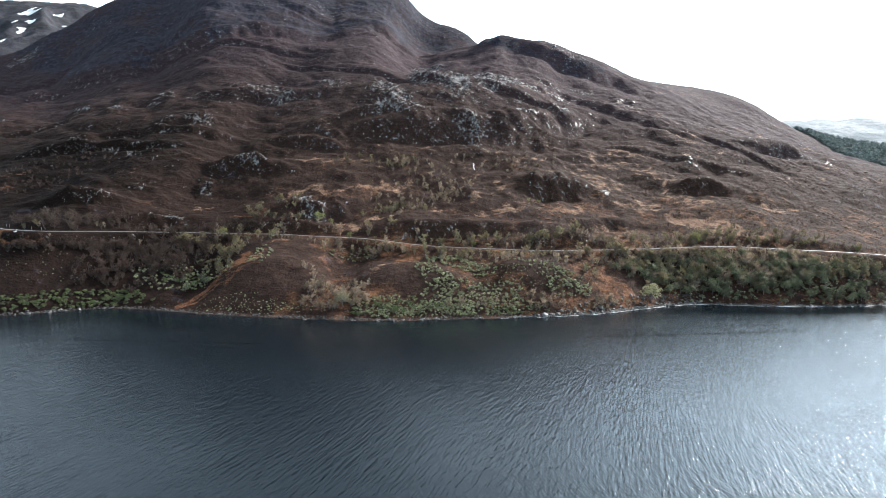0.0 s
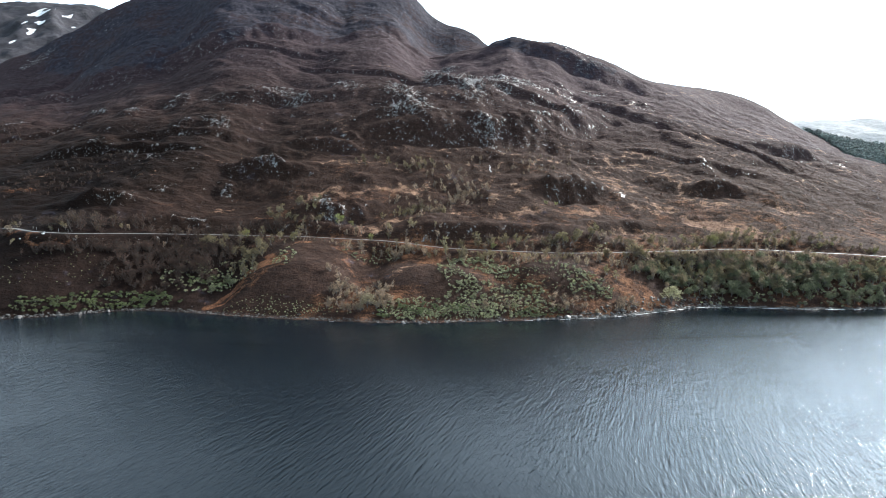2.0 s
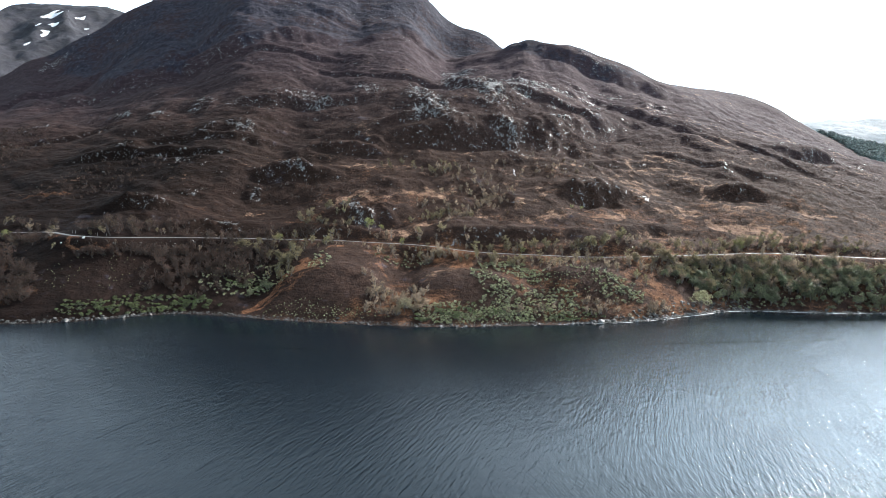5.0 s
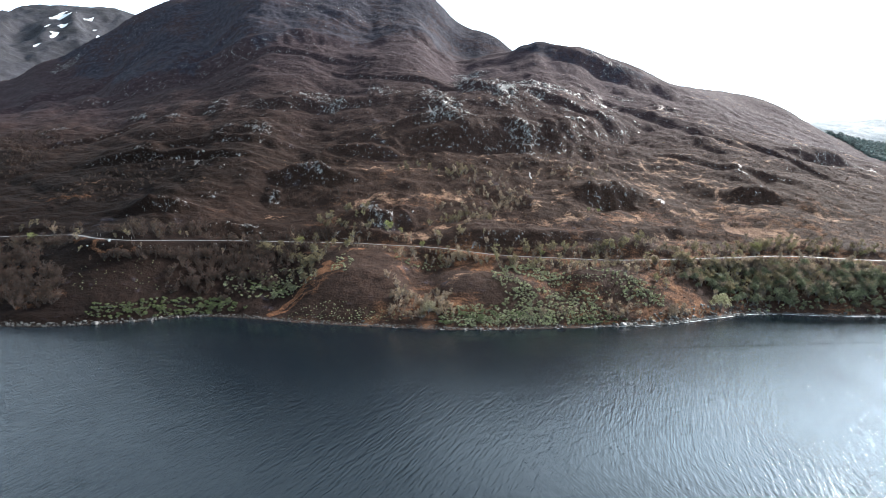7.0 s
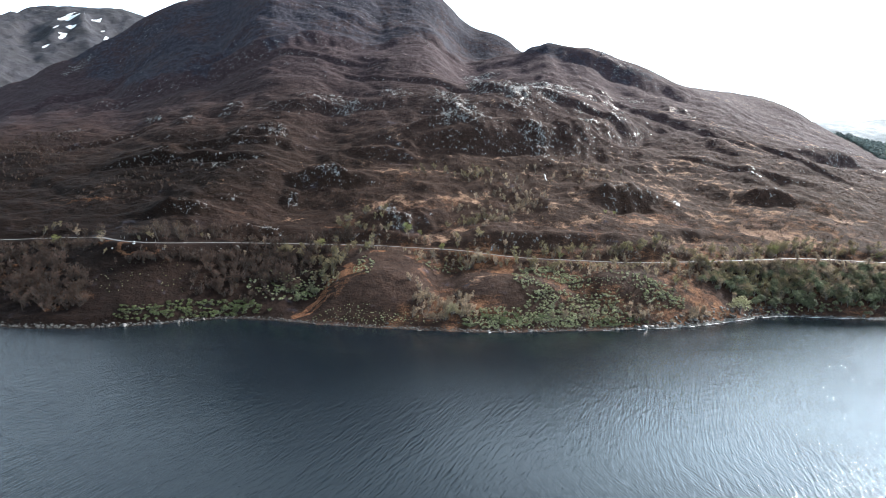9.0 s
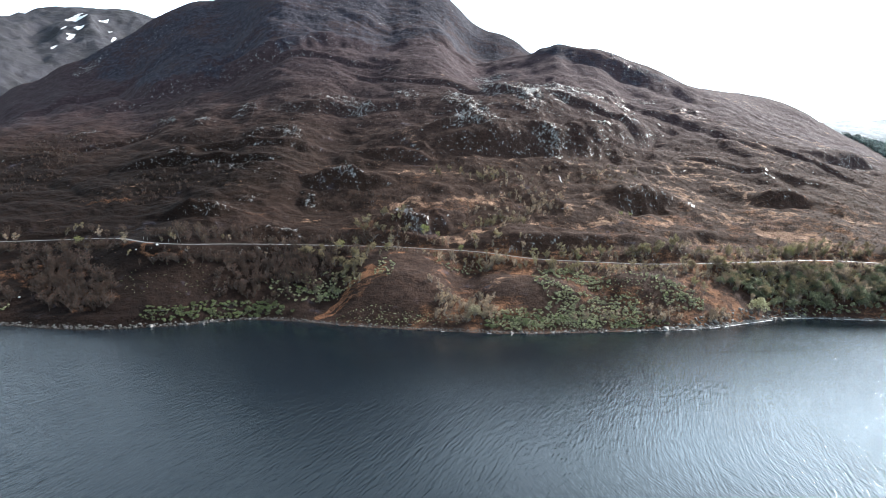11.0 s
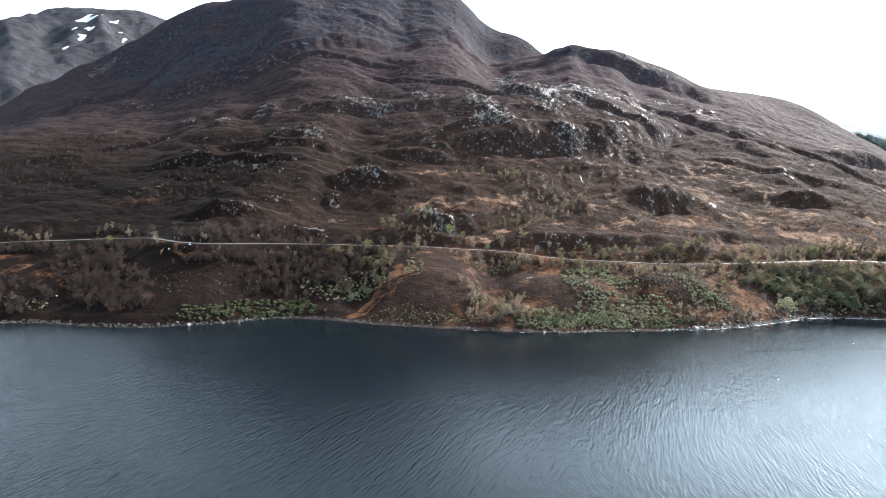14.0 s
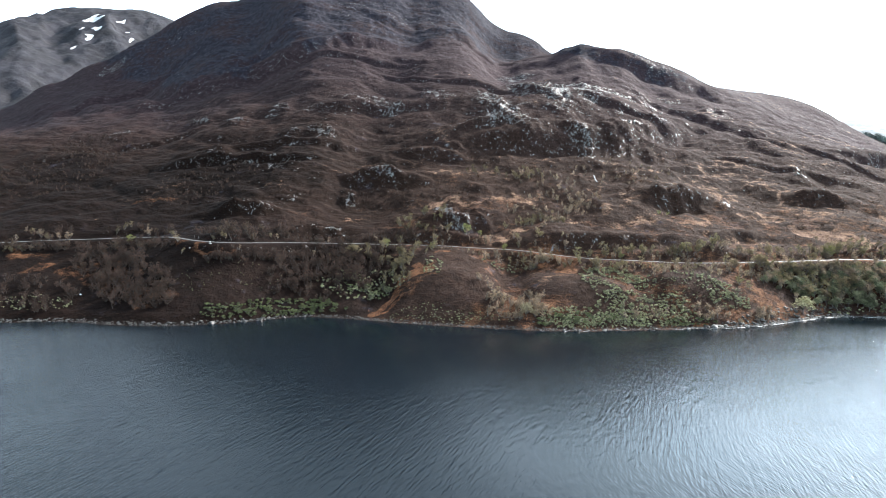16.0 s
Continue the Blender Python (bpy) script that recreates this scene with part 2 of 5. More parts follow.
MOOR = cover_material()
WATER = water_material()
ASPHALT = plain("wet_asphalt", (0.075, 0.075, 0.077), (0.14, 0.14, 0.14), 1.2, 0.4, 0.2, 0.01, 0)
PAINT = plain("white_line", (0.22, 0.22, 0.215), (0.45, 0.45, 0.44), 0.8, 0.6, 0, 0, 0)
STONE = plain("lichened_stone", (0.020, 0.020, 0.020), (0.105, 0.101, 0.096), 0.9, 0.5, 0.7, 0.15, 0.4)
PALE_STONE = plain("pale_stone", (0.07, 0.07, 0.07), (0.30, 0.295, 0.285), 0.9, 0.42, 0.6, 0.12, 0.3)
BARK = plain("grey_birch_bark", (0.06, 0.052, 0.047), (0.26, 0.245, 0.23), 2.0, 0.8, 0.3, 0.03, 0.2, (1, 1, 0.3))
TWIGS = foliage("bare_twigs", (0.19, 0.150, 0.104), (0.49, 0.395, 0.275), 0.8, 0.2, 0.6)
DARK_BARK = plain("dark_birch_bark", (0.03, 0.025, 0.022), (0.12, 0.105, 0.095), 2.0, 0.8, 0.3, 0.03, 0.2, (1, 1, 0.3))
BROWN_TWIGS = foliage("brown_twigs", (0.042, 0.029, 0.022), (0.13, 0.088, 0.066), 0.8, 0.2, 0.4)
FOAM = plain("white_foam", (0.45, 0.46, 0.47), (0.85, 0.86, 0.87), 2.5, 0.6, 0.4, 0.05, 0)
OLIVE = foliage("opening_leaves", (0.095, 0.082, 0.046), (0.33, 0.28, 0.155), 0.65, 0.3, 0.4)
PALE_LEAVES = foliage("pale_willow_leaves", (0.13, 0.12, 0.070), (0.44, 0.41, 0.26), 0.65, 0.3, 0.35)
FRESH = foliage("fresh_leaves", (0.11, 0.115, 0.040), (0.33, 0.33, 0.135), 0.6, 0.3, 0.5)
EVERGREEN = foliage("glossy_evergreen_leaves", (0.036, 0.042, 0.019), (0.47, 0.485, 0.265), 0.42, 0.45, 0.10)
GREEN = foliage("green_leaves", (0.026, 0.038, 0.013), (0.145, 0.18, 0.062), 0.5, 0.45, 0.15)
WOOD_LEAVES = foliage("dull_wood_leaves", (0.030, 0.037, 0.022), (0.25, 0.265, 0.15), 0.6, 0.3, 0.12, 0.45)
# needles lightened and blued in colour, as haze would at their distance
HAZED_NEEDLES = foliage("hazed_conifer_needles", (0.12, 0.165, 0.165), (0.27, 0.34, 0.33), 0.7, 0.3, 0.05)
DRY = foliage("dry_heather_twigs", (0.036, 0.023, 0.018), (0.13, 0.083, 0.063), 0.9, 0.1, 0.4)
STRAW = foliage("straw_coloured_grass", (0.13, 0.088, 0.055), (0.36, 0.26, 0.16), 0.85, 0.2, 0.45)

# ---- the lie of the land (metres above the loch) ----
def knots(k, x):
    """Weights of a smooth curve through the knots k, for each x."""
    k = np.asarray(k, float)
    x = np.clip(np.asarray(x, float), k[0], k[-1])
    e, h = np.eye(len(k)), np.diff(k)
    s = (e[1:] - e[:-1]) / h[:, None]
    d = np.zeros_like(e)
    d[1:-1] = (s[1:] * h[:-1, None] + s[:-1] * h[1:, None]) / (h[1:] + h[:-1])[:, None]
    d[0], d[-1] = s[0], s[-1]
    i = np.clip(np.searchsorted(k, x, side="right") - 1, 0, len(k) - 2)
    u, g = ((x - k[i]) / h[i])[:, None], h[i][:, None]
    return (2 * u**3 - 3 * u**2 + 1) * e[i] + (u**3 - 2 * u**2 + u) * g * d[i] + (3 * u**2 - 2 * u**3) * e[i + 1] + (u**3 - u**2) * g * d[i + 1]


def curve_at(k, values, x):
    return knots(k, np.ravel(x)) @ np.asarray(values, float)


def smooth(a, b, x):
    u = np.clip((x - a) / (b - a), 0, 1)
    return u * u * (3 - 2 * u)


TABLE = np.random.RandomState(7).permutation(4096)
ANGLE = np.random.RandomState(8).rand(4096) * 2 * np.pi


def perlin(x, y):
    i, j = np.floor(x).astype(int), np.floor(y).astype(int)
    u, v = x - i, y - j

    def corner(a, b):
        g = ANGLE[TABLE[(TABLE[(i + a) & 4095] + j + b) & 4095]]
        return np.cos(g) * (u - a) + np.sin(g) * (v - b)

    su, sv = u**3 * (u * (u * 6 - 15) + 10), v**3 * (v * (v * 6 - 15) + 10)
    low = corner(0, 0) * (1 - su) + corner(1, 0) * su
    high = corner(0, 1) * (1 - su) + corner(1, 1) * su
    return 1.5 * (low * (1 - sv) + high * sv)


def fbm(x, y, size, octaves=4, gain=0.5):
    total, amp, f = 0, 1.0, 1.0 / size
    for o in range(octaves):
        total = total + amp * perlin(x * f + 17.3 * o, y * f - 9.1 * o)
        amp, f = amp * gain, f * 2.03
    return total


def ridged(x, y, size, octaves=4, gain=0.5):
    total, amp, f = 0, 1.0, 1.0 / size
    for o in range(octaves):
        total = total + amp * (1 - 2 * np.abs(perlin(x * f + 31.7 * o, y * f + 11.9 * o)))
        amp, f = amp * gain, f * 2.03
    return total


def billow(x, y, size, octaves=4, gain=0.5):
    """Rounded humps with creases between them, about zero."""
    total, amp, f = 0, 1.0, 1.0 / size
    for o in range(octaves):
        total = total + amp * (2.0 * np.abs(perlin(x * f + 31.7 * o, y * f + 11.9 * o)) - 0.62)
        amp, f = amp * gain, f * 2.03
    return total


# the shoreline, and the crest of the hill, as y along x
SHORE_X = (-900, -500, -330, -292, -266, -238, -205, -183, -158, -138, -105, -62, -20, 24, 67, 90, 118, 150, 200, 245, 285, 400, 700, 1200)
SHORE_Y = (170, 215, 247, 250, 256, 253, 258, 268, 283, 283.5, 278, 274, 274, 283, 293, 301, 316, 332, 335, 339, 349, 385, 440, 520)
CREST_X = (-900, -600, -350, -150, 0, 100, 200, 300, 420, 520, 700)
CREST_Y = (820, 920, 1020, 1060, 990, 930, 880, 900, 980, 1020, 1020)
SECTION_X = (-900, -560, -380, -260, -140, -30, 80, 200, 340, 620)
INLAND = (0, 30, 75, 135, 205, 300, 410, 560, 780)
HEIGHTS = np.array((
    (12.9, 30.5, 50.4, 68.0, 86.1, 106.2, 141.3, 205.7),
    (12.0, 28.7, 47.6, 67.0, 93.1, 127.0, 181.8, 328.1),
    (11.9, 28.6, 47.8, 71.7, 108.5, 161.4, 250.3, 397.3),
    (13.9, 30.2, 55.6, 88.8, 134.2, 191.6, 280.5, 416.7),
    (16.3, 33.6, 60.5, 100.1, 153.7, 211.3, 288.6, 406.9),
    (12.4, 27.9, 57.5, 100.6, 158.4, 213.5, 276.5, 376.7),
    (18.8, 35.1, 64.4, 104.1, 158.4, 208.5, 257.8, 343.3),
    (23.5, 41.2, 71.1, 107.2, 153.3, 198.9, 250.3, 321.2),
    (22.2, 42.7, 71.3, 103.9, 138.5, 178.4, 233.2, 293.8),
    (17.7, 40.6, 64.3, 82.9, 98.5, 119.9, 159.8, 224.2),
))
# knolls and hollows: name, x, y, half widths, height
KNOLLS = (
    ("knoll", 110, 800, 120, 80, 26.4),
    ("knoll_e", 190, 830, 90, 70, 16.5),
    ("flank", -20, 960, 60, 60, -15.0),
    ("shoulder", 300, 900, 90, 80, 4.0),
    ("shoulder_e", 520, 1010, 110, 90, 31.7),
    ("wing", -560, 940, 120, 70, 32.0),
    ("peak", -150, 1030, 170, 120, 33.0),
    ("spur", -42, 548, 40, 30, 3.3),
    ("brow", 30, 600, 90, 35, 12.0),
    ("spur_west", -222, 320, 32, 20, 9.0),
    ("foot_west", -262, 290, 45, 20, -1.7),
    ("foot_mid", -178, 292, 30, 14, -1.6),
    ("foot_east", 138, 345, 40, 16, -2.6),
    ("foot_far", 222, 358, 50, 18, -3.2),
)


def shore_y(x):
    return curve_at(SHORE_X, SHORE_Y, x).reshape(np.shape(x))


def large_form(x, y):
    x, y = np.asarray(x, float), np.asarray(y, float)
    crest = np.interp(x, CREST_X, CREST_Y)
    yy = np.minimum(y, crest)
    inland = np.maximum(yy - shore_y(x), 0)
    a, b = knots(SECTION_X, x.ravel()), knots(INLAND, inland.ravel())
    z = np.einsum("ij,jk,ik->i", a, HEIGHTS, b[:, 1:]).reshape(x.shape)
    for _, cx, cy, rx, ry, h in KNOLLS:
        z = z + h * np.exp(-(((x - cx) / rx) ** 2) - ((yy - cy) / ry) ** 2)
    return z - 0.45 * np.maximum(y - crest, 0)


# more relief, laid over the large form: mounds above the shore, and scarps (x, y, half length, half width, turn, step)
MOUNDS = (
    (-80, 328, 25, 24, 4.6), (-79, 302, 28, 15, 4.4), (-119, 308, 12, 24, -4.0), (-46, 316, 11, 24, -4.4),
    (-8, 311, 27, 14, 5.2), (58, 322, 25, 12, 4.4), (33, 320, 9, 18, -2.4), (-36, 336, 12, 8, -2.0),
    (8, 377, 48, 13, 5.0), (82, 375, 28, 9, 4.0), (-32, 392, 14, 18, -3.0), (-86, 374, 26, 10, 3.0),
    (96, 446, 36, 20, 4.5), (220, 470, 22, 10, 3.0), (-140, 440, 30, 14, 3.0), (-5, 975, 75, 60, 30),
)
SCARPS_LOW = (
    (20, 506, 110, 17, 8, 10.5), (118, 562, 62, 14, 40, 7.5), (-465, 745, 74, 17, -49, 6), (-340, 688, 80, 17, 0, 6.5), (-233, 712, 40, 14, 30, 5), (-160, 742, 56, 15, 20, 4), (-60, 818, 80, 15, 46, 3.5),
    (345, 590, 44, 12, 10, 6), (-51, 514, 36, 8, 12, 4.4), (-106, 478, 28, 5, -7, 3.2), (-138, 434, 30, 7, 0, 4.8), (-77, 384, 28, 8, 5, 4.8),
    (93, 434, 28, 9, 21, 6.4), (218, 466, 19, 5, 4, 3.2), (121, 402, 30, 5, 22, 2.4), (-165, 362, 23, 5, 24, 3.2), (-220, 370, 22, 6, 7, 3.2),
    (173, 758, 94, 19, -16, 6.6), (-117, 810, 150, 13, -14, 2), (-382, 708, 110, 14, 40, 5), (-550, 774, 80, 11, 40, 5),
)
SCARPS_HIGH = (
    (-166, 554, 61, 8, 9, 3.3), (-9, 593, 28, 5, -20, 2.2), (197, 617, 88, 10, -40, 3.3), (326, 578, 38, 6, 24, 2.8), (-225, 481, 57, 6, 2, 2.8),
    (24, 368, 40, 5, 9, 2.4), (-258, 451, 58, 5, 2, 4), (87, 582, 42, 6, -17, 3.3), (-98, 622, 79, 5, -21, 2.8), (-222, 679, 94, 5, -3, 2.8),
    (258, 579, 67, 5, -40, 2.2), (-372, 517, 51, 5, 26, 2.8), (218, 518, 55, 5, -20, 1.7), (116, 501, 47, 5, 18, 2.2),
)
SCARPS = SCARPS_LOW + SCARPS_HIGH
# height given back to the crest, along the bearing from the loch
TRIM_AT = (-0.86, -0.82, -0.78, -0.74, -0.7, -0.66, -0.62, -0.58, -0.54, -0.5, -0.46, -0.42, -0.34, -0.24, -0.14, -0.06, -0.04, -0.02, 0, 0.02, 0.04, 0.06, 0.08, 0.1, 0.12, 0.14, 0.16, 0.18, 0.2, 0.22, 0.24, 0.26, 0.28, 0.3, 0.34, 0.38, 0.42, 0.46, 0.5, 0.54, 0.58, 0.62, 0.66, 0.7, 0.74, 0.78)
TRIM_BY = (-39.8, -32.5, -16.3, -24.0, -11.4, -23.5, -17.5, -23.1, -10.0, -3.9, 5.4, -2.9, 36.1, 16.9, 6.5, 6.3, -1.8, -14.7, -36.3, -50.3, -32.1, -31.8, -25.1, -17.0, -25.2, -2.4, -5.4, -8.0, -0.6, 2.9, 2.0, -6.3, -6.1, -5.0, -2.1, -3.7, 1.1, 6.0, 0.6, -1.3, 1.3, -2.7, -0.1, 0.6, -2.2, -4.0)


def scarps(x, y):
    """Worn steps in the hillside: a steep face with a flat above and below it."""
    z = np.zeros(np.shape(x))
    wander = 5.0 * fbm(x, y, 30, 3)
    for cx, cy, a, b, turn, h in SCARPS:
        c, s = np.cos(np.radians(turn)), np.sin(np.radians(turn))
        near = np.abs(x - cx) + np.abs(y - cy) < 2.2 * (a + 4 * b)
        u, v = (x - cx) * c + (y - cy) * s, -(x - cx) * s + (y - cy) * c + wander * b / 14
        q = v / b
        z = z + np.where(near, h * 2.33 * q * np.exp(-q * q) * np.exp(-((u / a) ** 4)), 0)
    return z


# the road: x, y, and the height of its surface
ROAD_X = (-420, -346, -324, -304, -279, -260, -250, -226, -210, -186, -157, -120, -89, -70, -38, 0, 36, 72, 109, 150, 192, 243, 283, 310, 420)
ROAD_Y = (305, 318, 325, 331, 337, 337, 331, 316, 317, 334, 347, 356, 360, 358, 354, 350, 350, 353, 359, 368, 378, 385, 387, 388, 400)
ROAD_Z = (28, 29.1, 30.5, 31.3, 32.6, 33.7, 34.5, 34.5, 34.0, 33.1, 32.4, 31.9, 31.8, 31.5, 31.2, 28.4, 27.7, 27.1, 27.9, 29.1, 30.3, 28.9, 27.9, 26.6, 24)


def road_at(x):
    return curve_at(ROAD_X, ROAD_Y, x).reshape(np.shape(x)), curve_at(ROAD_X, ROAD_Z, x).reshape(np.shape(x))


def patch_weight(x, y, patches):
    """How much each place belongs to a set of soft-edged patches (x, y, half length, half width, turn in degrees, strength)."""
    w = np.zeros(np.shape(x))
    for cx, cy, a, b, turn, s in patches:
        c, d = np.cos(np.radians(turn)), np.sin(np.radians(turn))
        u, v = (x - cx) * c + (y - cy) * d, -(x - cx) * d + (y - cy) * c
        w = np.maximum(w, s * (1 - smooth(0.45, 1.25, np.hypot(u / a, v / b))))
    return w


CRAGS_LOW = (
    (-139, 437, 24, 19, 142, 1), (-221, 373, 20, 14, 141, 0.8), (-78, 389, 27, 21, -179, 1), (-158, 412, 12, 7, 106, 0.8), (-166, 364, 19, 15, -153, 0.7),
    (95, 439, 36, 17, -142, 1), (132, 444, 13, 5, -142, 0.6), (220, 470, 21, 10, -160, 0.9), (117, 402, 30, 7, -156, 0.5), (270, 468, 19, 7, -150, 0.6),
    (-259, 394, 19, 10, 153, 0.5), (-194, 398, 15, 11, -157, 0.5),
)
CRAGS_MID = (
    (-37, 541, 47, 22, 115, 1), (19, 587, 47, 21, 95, 1), (30, 499, 36, 15, 93, 0.9), (-166, 574, 35, 25, -173, 0.9), (-100, 582, 32, 20, 134, 0.8),
    (-199, 501, 17, 15, 115, 0.8), (-226, 496, 22, 11, 123, 0.7), (-216, 438, 19, 12, 175, 0.8), (-277, 464, 22, 12, 135, 0.7), (-336, 566, 27, 11, 130, 0.7),
    (-290, 537, 21, 10, 135, 0.7), (-60, 486, 48, 19, -180, 0.7), (80, 543, 34, 25, -153, 0.8), (-107, 481, 22, 10, 169, 0.7),
)
CRAGS_HIGH = (
    (-11, 613, 28, 17, 106, 1), (67, 659, 41, 30, 94, 1), (126, 648, 51, 38, 95, 0.9), (219, 657, 38, 21, 128, 1), (167, 634, 37, 27, 124, 0.7),
    (371, 640, 38, 14, 47, 0.8), (182, 588, 47, 24, 164, 0.6), (-258, 559, 31, 13, 128, 0.7), (-398, 548, 24, 17, 84, 0.6), (-171, 684, 80, 20, 175, 0.5),
    (-70, 787, 84, 47, 137, 0.8), (-166, 821, 94, 45, -168, 0.6), (-384, 712, 79, 31, 67, 0.7), (-500, 686, 51, 26, 113, 0.6), (-311, 806, 87, 60, -162, 0.6),
    (155, 773, 59, 13, -178, 0.8),
)
CRAGS = CRAGS_LOW + CRAGS_MID + CRAGS_HIGH
# the foot of the steep dark cap, and of the knoll beside it
CAP_X = (-900, -700, -514, -419, -262, -204, -120, -57, 0, 40, 75, 140, 211, 260, 330, 420, 900)
CAP_Y = (1000, 950, 800, 690, 690, 725, 755, 800, 880, 810, 760, 738, 748, 790, 900, 1200, 1200)
# where bare rock shows in the crags
ROCK_A = (
    (-140, 441, 21, 12, 173, 0.58), (-135, 446, 11, 6, 172, 0.6), (-224, 379, 16, 8, 126, 0.52), (-207, 382, 12, 8, -168, 0.43), (-91, 399, 12, 8, 179, 0.62),
    (-77, 382, 17, 11, -173, 0.55), (-156, 410, 11, 3, 107, 0.65), (-162, 369, 11, 10, 48, 0.53), (133, 447, 11, 5, -138, 0.62), (221, 472, 13, 5, -166, 0.53),
    (98, 448, 31, 12, -150, 0.4), (-228, 255, 20, 2, -176, 0.43), (-194, 398, 11, 6, -155, 0.43),
)
ROCK_B = (
    (-37, 546, 64, 27, 119, 0.56), (-47, 528, 43, 15, -159, 0.53), (18, 588, 52, 23, 101, 0.55), (-12, 606, 38, 23, 110, 0.53), (54, 612, 46, 32, 101, 0.53),
    (33, 504, 34, 18, 84, 0.52), (-166, 574, 34, 20, -171, 0.5), (-157, 583, 12, 8, 179, 0.58), (-199, 501, 16, 14, 120, 0.52), (-227, 498, 17, 9, 124, 0.47),
    (-100, 585, 28, 15, 149, 0.5), (-278, 466, 17, 9, 135, 0.5), (-340, 571, 18, 6, 127, 0.57), (-289, 538, 17, 8, 140, 0.52), (-219, 440, 18, 9, 177, 0.47),
)
ROCK_C = (
    (128, 656, 48, 34, 126, 0.4), (93, 581, 21, 16, -171, 0.48), (219, 657, 35, 19, 128, 0.42), (125, 582, 19, 6, 47, 0.52), (77, 539, 10, 5, -142, 0.53),
    (354, 623, 31, 11, 45, 0.5), (446, 703, 39, 24, 52, 0.48), (-258, 559, 27, 12, 129, 0.48), (-403, 548, 20, 13, 73, 0.47), (-84, 771, 31, 29, 140, 0.27),
    (-517, 899, 36, 29, 144, 0.27), (-205, 856, 137, 39, -173, 0.24), (169, 769, 47, 24, -165, 0.39), (-610, 879, 29, 19, -151, 0.43), (226, 512, 9, 4, 71, 0.5),
    (-213, 547, 35, 11, 170, 0.43),
)
ROCK_D = (
    (-43, 526, 16, 12, 60, 0.66), (-33, 552, 13, 10, 60, 0.66), (22, 588, 15, 13, 110, 0.72), (-11, 725, 30, 16, 0, 0.56), (48, 650, 26, 13, -20, 0.66), (62, 632, 18, 9, -30, 0.66),
    (90, 626, 24, 9, -30, 0.58), (127, 630, 18, 8, -35, 0.52), (174, 690, 18, 9, -30, 0.48), (32, 506, 12, 8, 90, 0.60), (84, 546, 12, 8, 40, 0.60), (130, 600, 12, 8, -30, 0.60),
    (-145, 558, 20, 9, 10, 0.60), (331, 604, 22, 9, 20, 0.48), (352, 585, 14, 6, -20, 0.46), (400, 600, 26, 8, 20, 0.44),
)
ROCKS = ROCK_A + ROCK_B + ROCK_C + ROCK_D
# pale dead grass
GRASS_A = (
    (100, 412, 21, 5, -147, 0.85), (192, 475, 22, 4, -139, 0.85), (186, 493, 13, 8, 109, 0.75), (81, 472, 24, 4, -148, 0.6), (-35, 419, 29, 6, -176, 0.7),
    (-84, 408, 28, 4, -170, 0.8), (-42, 374, 22, 6, -176, 0.65), (-16, 380, 19, 2, -138, 0.7), (8, 411, 36, 2, 53, 0.6), (189, 416, 25, 10, 155, 0.8),
    (217, 407, 24, 7, 142, 0.8), (156, 436, 29, 9, -166, 0.6), (48, 397, 25, 8, -169, 0.6), (-215, 410, 15, 8, -149, 0.6), (-152, 391, 15, 8, -173, 0.6),
    (-300, 402, 30, 6, -144, 0.6), (-314, 356, 9, 5, -158, 0.6),
)
GRASS_B = (
    (155, 509, 36, 11, 165, 0.55), (124, 461, 65, 21, -159, 0.5), (200, 448, 36, 22, 169, 0.5), (266, 446, 28, 13, -170, 0.55), (348, 526, 29, 9, -142, 0.6),
    (44, 419, 31, 6, -143, 0.5), (35, 447, 28, 4, 52, 0.5), (-80, 449, 67, 7, 179, 0.5), (-158, 517, 44, 9, -172, 0.42), (-328, 530, 40, 6, 158, 0.6),
    (-332, 643, 81, 23, 47, 0.5), (-203, 707, 144, 15, 180, 0.5), (-101, 653, 101, 13, -178, 0.5), (-96, 505, 23, 8, 127, 0.6), (398, 896, 89, 28, 65, 0.5),
    (124, 399, 39, 7, -159, 0.5),
)
GRASS_C = (
    (-469, 680, 68, 19, 89, 0.45), (-145, 463, 69, 7, -172, 0.45), (106, 518, 77, 7, -168, 0.45), (32, 737, 52, 14, 135, 0.35), (-25, 313, 16, 5, -148, 0.7),
    (101, 723, 40, 7, 166, 0.4), (218, 552, 60, 18, 164, 0.42), (382, 714, 53, 34, 62, 0.45), (-66, 593, 44, 7, 124, 0.45), (-10, 565, 25, 7, 138, 0.5),
    (-272, 635, 81, 17, 169, 0.4), (-244, 420, 38, 9, -160, 0.4),
)
GRASS = GRASS_A + GRASS_B + GRASS_C
# rusty bracken
BRACKEN_A = (
    (-99, 306, 25, 4, 55, 0.85), (-118, 289, 13, 4, -179, 0.85), (-85, 346, 13, 2, 49, 0.8), (-67, 339, 12, 3, 124, 0.7), (-59, 326, 13, 4, 118, 0.6),
    (-6, 331, 14, 8, 99, 0.8), (-18, 337, 20, 4, -176, 0.5), (61, 327, 16, 3, 149, 0.8), (109, 321, 17, 4, -160, 0.85), (80, 304, 20, 3, -169, 0.7),
    (53, 296, 10, 2, -169, 0.7), (-69, 308, 19, 2, 177, 0.5), (-117, 340, 10, 4, -156, 0.4), (-213, 310, 17, 2, -167, 0.7), (-293, 391, 21, 7, -166, 0.5),
    (-95, 373, 22, 5, -176, 0.4),
)
